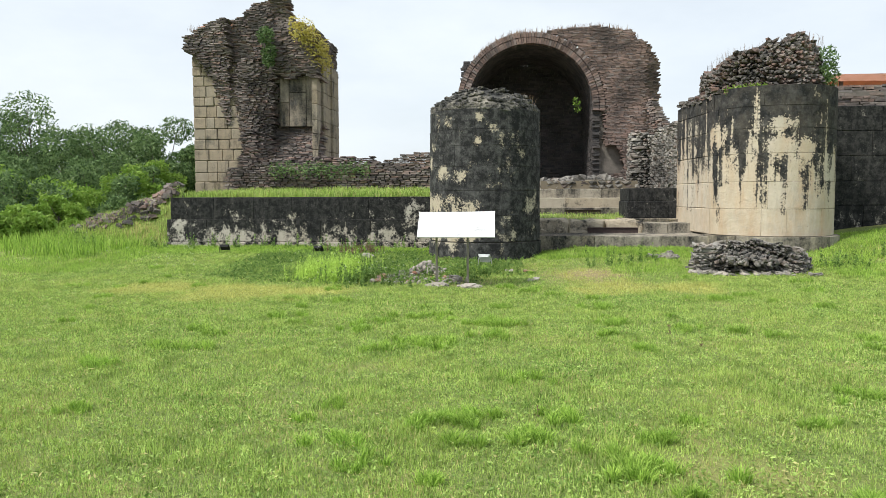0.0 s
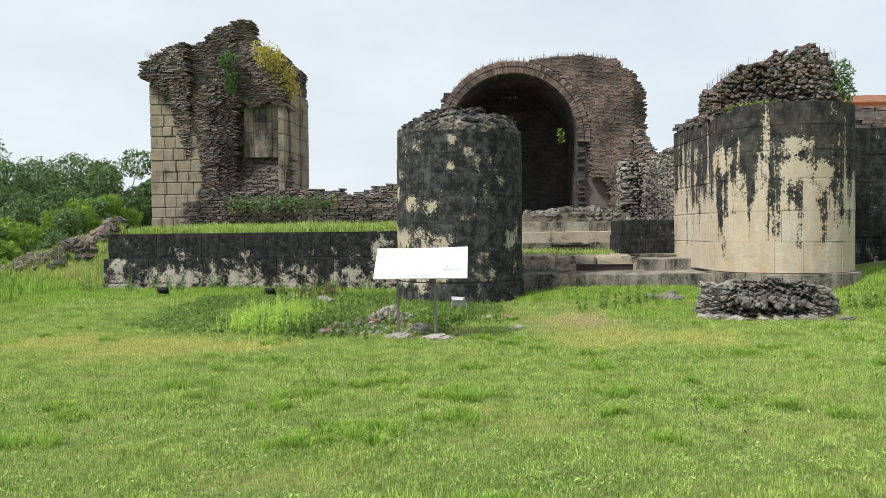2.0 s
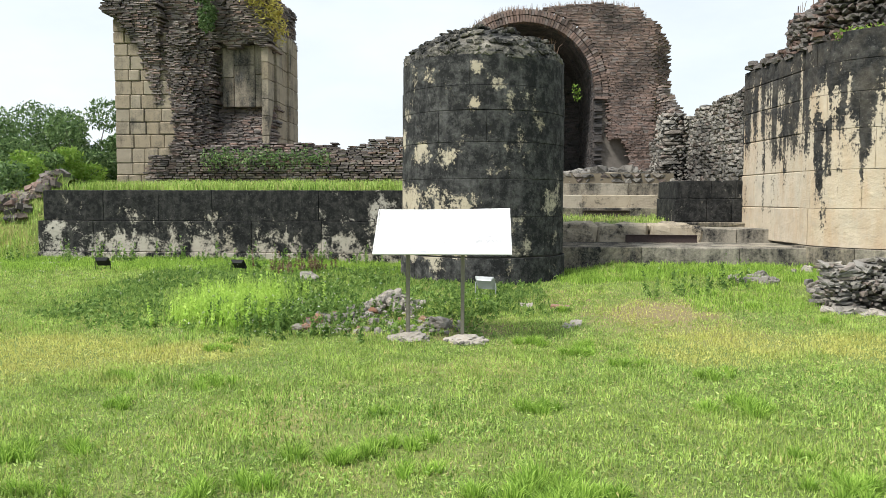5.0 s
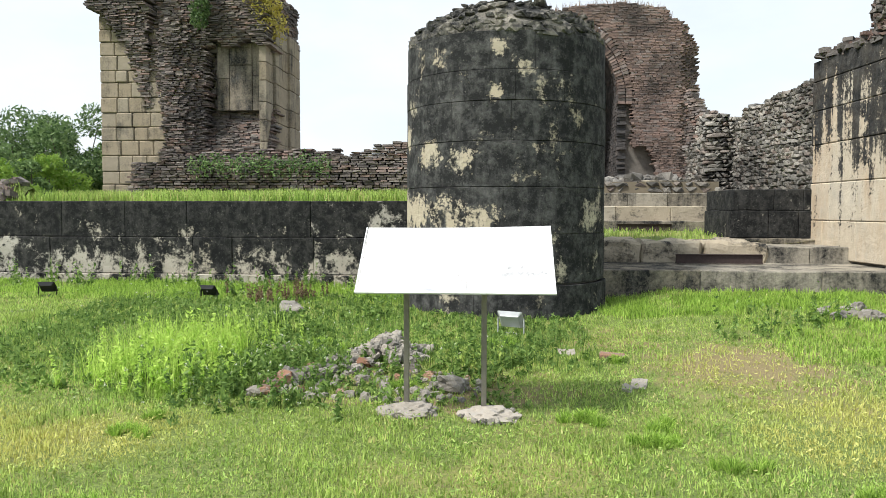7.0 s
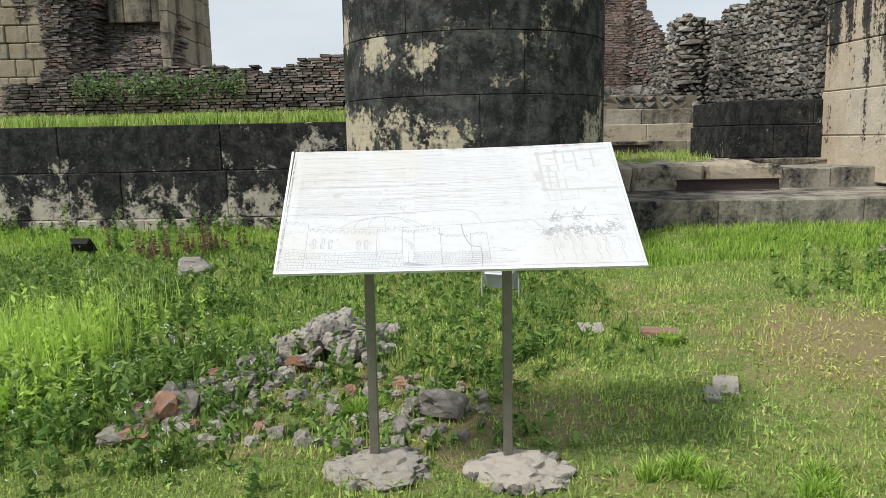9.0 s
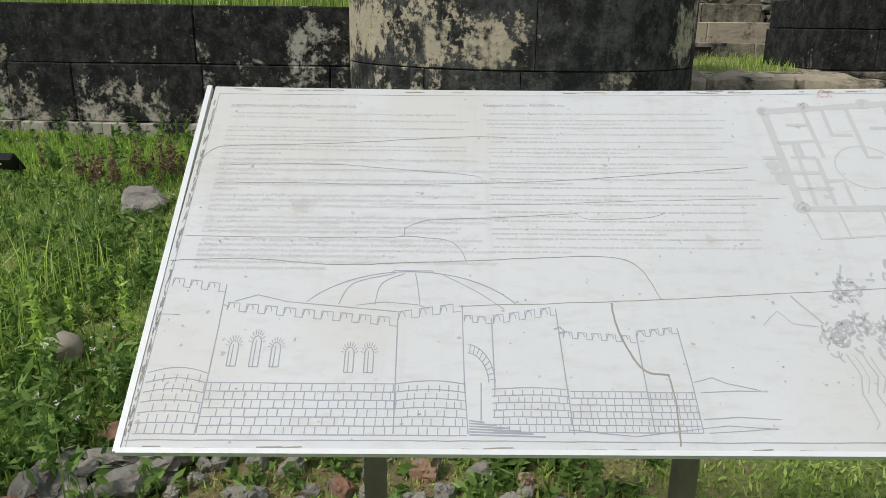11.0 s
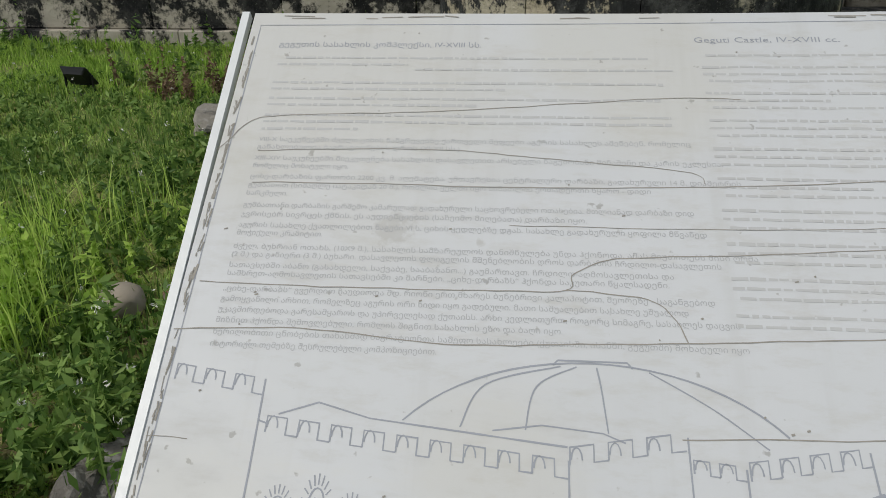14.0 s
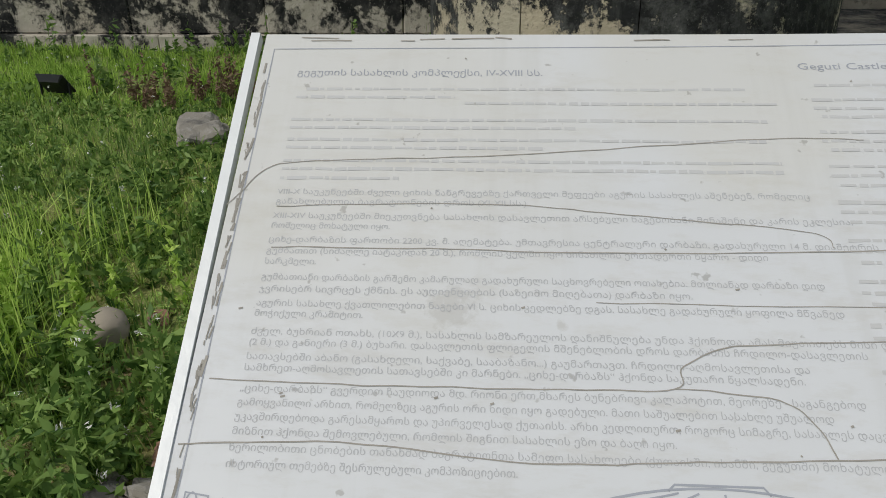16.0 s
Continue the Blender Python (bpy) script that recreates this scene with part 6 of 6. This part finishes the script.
for i, (x, y, h, s) in enumerate(((-27, 40, 7.0, 3.4), (-23.5, 38, 6.2, 3.0), (-31, 38, 7.2, 3.6), (-20.2, 40, 5.4, 2.6), (-17.8, 41, 5.6, 2.4), (-15.6, 41.5, 4.6, 2.0), (-26, 33, 4.6, 2.8), (-21.5, 33, 4.0, 2.4), (-30, 30, 4.8, 2.8), (-22, 44, 6.0, 3.0), (-18.8, 36.5, 5.2, 2.6), (-34, 34, 6.5, 3.4), (-14.6, 43, 5.6, 2.4), (-16.8, 38.5, 5.0, 2.4), (-24.5, 35, 5.8, 3.0), (-28.5, 34, 6.0, 3.0))):
    tree(x, y, h, s, M_bush, "dense dark green tree in the thicket", 500 + i)
for i, (x, y, h, s) in enumerate(((-17.5, 32.5, 3.2, 1.9), (-15.0, 34, 2.9, 1.3), (-19.5, 29.5, 2.7, 1.8), (-24, 28.5, 3.4, 2.2), (-13.9, 31.5, 2.6, 1.0), (-16.0, 28.0, 2.1, 1.4), (-13.6, 28.2, 1.9, 1.2), (-21, 26.5, 2.2, 1.7), (-18, 25.5, 1.5, 1.4), (-14.5, 25.5, 1.2, 1.0), (-17, 23.5, 1.6, 1.3), (-20, 23.0, 2.0, 1.6), (-24, 24.5, 2.6, 1.9), (-27, 26.5, 3.2, 2.2), (-15.8, 24.0, 1.4, 1.1), (-13.6, 22.6, 1.1, 0.9), (-16.4, 26.2, 2.2, 1.6), (-18.8, 27.4, 2.6, 1.8), (-22.5, 22.6, 2.2, 1.7), (-14.2, 30.0, 2.6, 1.3))):
    tree(x, y, h, s, M_bright if i % 2 else M_bush, "leafy green bush at the edge of the thicket", 540 + i, 8000, 0.14, "bush")

# rocky bank beyond the wall's end
def bank_z(x, y):
    rise = lerp(0.0, 1.75, (x + 13.0) / 3.2) * math.exp(-((y - 24.6 - 0.25 * (x + 10)) / 0.95) ** 2)
    return ground_z(x, y) - 0.04 + rise * (1 + 0.25 * noise.noise((x * 1.2, y * 1.2, 3)))


bank = tagged(empty("ruined_bank", (-11, 24.8, 0.4)), "sloping overgrown bank of earth and fallen masonry", "ruin")
b_inv = Matrix.Translation((11, -24.8, -0.4))
bv = [(-14 + i * 0.2, 22.2 + j * 0.2, bank_z(-14 + i * 0.2, 22.2 + j * 0.2)) for j in range(26) for i in range(24)]
bf = [(j * 24 + i, j * 24 + i + 1, j * 24 + i + 25, j * 24 + i + 24) for j in range(25) for i in range(23)]
raw("earth", bv, bf, M_ground, bank, smooth=True).matrix_parent_inverse = b_inv
bag = Bag()
rnd = random.Random(603)
for i in range(420):
    x = rnd.uniform(-12.8, -9.6)
    y = 24.5 + 0.25 * (x + 10) + rnd.gauss(0, 0.28)
    s_ = rnd.uniform(0.12, 0.4)
    bag.box(Matrix.Translation((x, y, bank_z(x, y) + 0.03)) @ Euler((rnd.uniform(-0.4, 0.4), rnd.uniform(-0.7, 0.1), rnd.random() * 6)).to_matrix().to_4x4(), s_, s_ * 0.7, s_ * 0.4, 0.35, rnd)
ob = bag.done("fallen_masonry", M_brick, bank)
ob["kind"] = "stuff"
ob.matrix_parent_inverse = b_inv
bxs, bys = NR.uniform(-13.6, -9.4, 6000), NR.uniform(22.4, 24.5, 6000)
bzs = np.array([bank_z(x, y) for x, y in zip(bxs, bys)])
blades("bank_grass", bxs, bys, bzs, 0.20, 0.012, 0.7, M_lawn, "grass and weeds over the fallen bank", "grass")
meadow("field_grass", [(-30, -9.8, 19.5, 27, 26000)], 0.32, 0.02, 0.7, M_tall, "tall rank grass below the thicket")


def weeds(name, spots, height, material, label, per=34, leaf=0.05, flowers=0.0):
    """Upright weeds: thin stems with narrow leaves all the way up."""
    P = []
    pts, rad = [], []
    sx, sy, sz, sl = [], [], [], []
    for x, y, n in spots:
        for _ in range(n):
            px, py = NR.normal(x, 0.22), NR.normal(y, 0.22)
            h = height * NR.uniform(0.5, 1.3)
            z = ground_z(px, py)
            lx, ly = NR.normal(0, 0.12, 2) * h
            for k in range(per):
                t = (k + NR.rand()) / per
                pts.append((px + lx * t, py + ly * t, z + h * t))
                rad.append(leaf * (1.15 - 0.8 * t))
            sx.append(px), sy.append(py), sz.append(z), sl.append(h)
            if NR.rand() < flowers:
                P.append((px + lx, py + ly, z + h))
    leaves(name, pts, rad, len(pts), leaf * 1.5, material)
    ob = bpy.data.objects[name]
    tagged(ob, label, "weeds", kind="stuff")
    st = blades(name + "_stems", np.array(sx), np.array(sy), np.array(sz), np.array(sl) * 0.8, 0.006, 0.12, material, "thin green stems of the weeds", "weeds")
    return P


fl = weeds("plumed_grass", [(-2.5, 16.0, 18), (-2.9, 16.3, 20), (-2.4, 16.7, 20), (-3.0, 17.0, 18), (-2.2, 17.4, 14), (-2.1, 16.2, 10)], 0.42, M_plume, "feathery bright green stalks of tall grass", 60, 0.03, 0.1)
fl += weeds("sign_weeds", [(-1.75, 15.9, 14), (-1.55, 16.3, 14), (-2.0, 15.6, 10), (-1.15, 16.6, 22), (-1.5, 16.9, 26), (-1.9, 16.4, 26), (-2.2, 17.4, 18), (-2.7, 18.2, 12), (-3.3, 19.0, 10), (-1.35, 15.75, 9), (-2.6, 16.2, 22), (-1.7, 18.2, 18), (-2.4, 18.6, 18), (-0.35, 16.6, 9), (0.25, 16.7, 12), (0.6, 17.0, 9), (-0.9, 15.5, 5), (-1.2, 19.2, 16)], 0.32, M_weed, "leafy dark green weeds round the sign", 44, 0.034, 0.25)
fl += weeds("wall_weeds", [(x, 22.6 + 0.3 * math.sin(x * 3), 7) for x in np.arange(-9.2, -1, 0.8)] + [(3.4, 18.6, 10), (4.3, 19.3, 10), (8.6, 18.2, 16), (10, 19, 16), (11.2, 20.6, 16), (-10.8, 21, 14), (-11.8, 22.4, 14), (-3.6, 21.4, 8)], 0.40, M_weed, "leafy weeds along the foot of the walls", 34, 0.04, 0.3)
weeds("thistle", [(3.2, 9.95, 2), (1.35, 6.75, 1)], 0.2, M_dry, "small dry thistle standing in the lawn", 14, 0.02)
weeds("dry_shrub", [(-3.0, 20.9, 16), (-2.6, 21.2, 12), (-2.75, 20.8, 12)], 0.32, M_dry, "withered reddish-brown shrub in the grass", 70, 0.026)
weeds("ground_cover", [(rnd.uniform(-5.2, 1.3), rnd.uniform(15.9, 21.2), 13) for _ in range(230)], 0.08, M_weed, "low clover-like plants covering the soil", 12, 0.035)
fl += [(x, y, ground_z(x, y) + 0.16) for x, y in zip(NR.uniform(-12, -1, 240), NR.uniform(17, 23, 240))]
fl += [(x, y, ground_z(x, y) + 0.10) for x, y in zip(NR.uniform(-3, -0.9, 50), NR.uniform(15.2, 17.5, 50))]
leaves("wildflowers", fl, [0.014] * len(fl), len(fl) * 7, 0.012, M_petal)
tagged(bpy.data.objects["wildflowers"], "small white wildflowers scattered in the grass", "flowers", kind="stuff")


def wall_plant(name, centres, radii, count, size, material, label, hang=0.0):
    ob = leaves(name, centres, radii, count, size, material, hang=hang)
    return tagged(ob, label, "plant")


wall_plant("yellow_vine", [(-8.3, 34.0, 9.5), (-7.95, 34.2, 9.3), (-7.65, 34.4, 8.9), (-7.5, 34.5, 8.4), (-7.35, 34.8, 8.6), (-7.25, 35.2, 8.1)], [0.35, 0.45, 0.45, 0.35, 0.35, 0.3], 1500, 0.13, M_yellow, "yellowing vine hanging over the tower's edge", 0.7)
wall_plant("tower_shrub", [(-9.65, 33.9, 8.9), (-9.5, 33.9, 8.2), (-9.55, 33.9, 7.8)], [0.4, 0.36, 0.3], 1300, 0.12, M_bush, "dark green shrub rooted in the brickwork")
wall_plant("footing_ivy", [(-8.2 + i * 0.45, 30.35, 2.95 + 0.05 * math.sin(i * 2)) for i in range(9)], [0.28] * 9, 1700, 0.09, M_bush, "green ivy creeping along the brick footing", 0.35)
wall_plant("bastion_shrub", [(9.35, 21.6, 5.3), (9.5, 21.8, 4.95), (9.2, 21.4, 4.85), (9.6, 22.0, 4.75)], [0.34, 0.3, 0.25, 0.22], 1100, 0.09, M_bush, "green shrub on the bastion's broken top")
wall_plant("ledge_weeds", [(6.75 + i * 0.14, 20.95 - 0.09 * i, 4.42) for i in range(6)], [0.15] * 6, 500, 0.07, M_bright, "pale weeds on the bastion's ledge")
wall_plant("arch_plant", [(5.45, 51.8, 8.0), (5.55, 51.8, 7.6)], [0.3, 0.28], 90, 0.13, M_bright, "small yellow-green plant growing inside the arch")
tw_x = np.concatenate([NR.uniform(TX + 0.9, TX + 1.3, 60), NR.uniform(-13.5, -12.8, 40)])
tw_y = np.concatenate([NR.uniform(20.6, 21.2, 60), NR.uniform(34.3, 34.9, 40)])
blades("top_grass", tw_x, tw_y, np.concatenate([np.full(60, 4.05), np.full(40, 9.3)]), 0.3, 0.012, 0.5, M_dry, "dry grass on the broken wall tops", "grass")
ax_ = NR.uniform(-1.5, 9.5, 420)
az_ = np.where(ax_ < 3.5, AZ + np.sqrt(np.maximum(0, 4.95 ** 2 - (ax_ - AX) ** 2)), np.array([profile(float(x), hall_top) for x in ax_]))
blades("hall_top_weeds", ax_, NR.uniform(52.1, 52.8, 420), az_ - 0.05, 0.34, 0.03, 0.5, M_dry, "dry weeds along the top of the hall", "grass")
bt_x = NR.uniform(6.7, 9.4, 260)
blades("bastion_top_grass", bt_x, NR.uniform(21.6, 22.8, 260), np.array([crown(float(x)) for x in bt_x]) - 0.1, 0.24, 0.012, 0.5, M_dry, "dry grass on the bastion's rubble", "grass")
lx_, ly_ = NR.uniform(2.1, 6.2, 1500), NR.uniform(24.5, 27.2, 1500)
blades("landing_grass", lx_, ly_, 1.02 + 0.03 * (ly_ - 24), 0.11, 0.012, 0.7, M_lawn, "short grass on the landing", "grass")
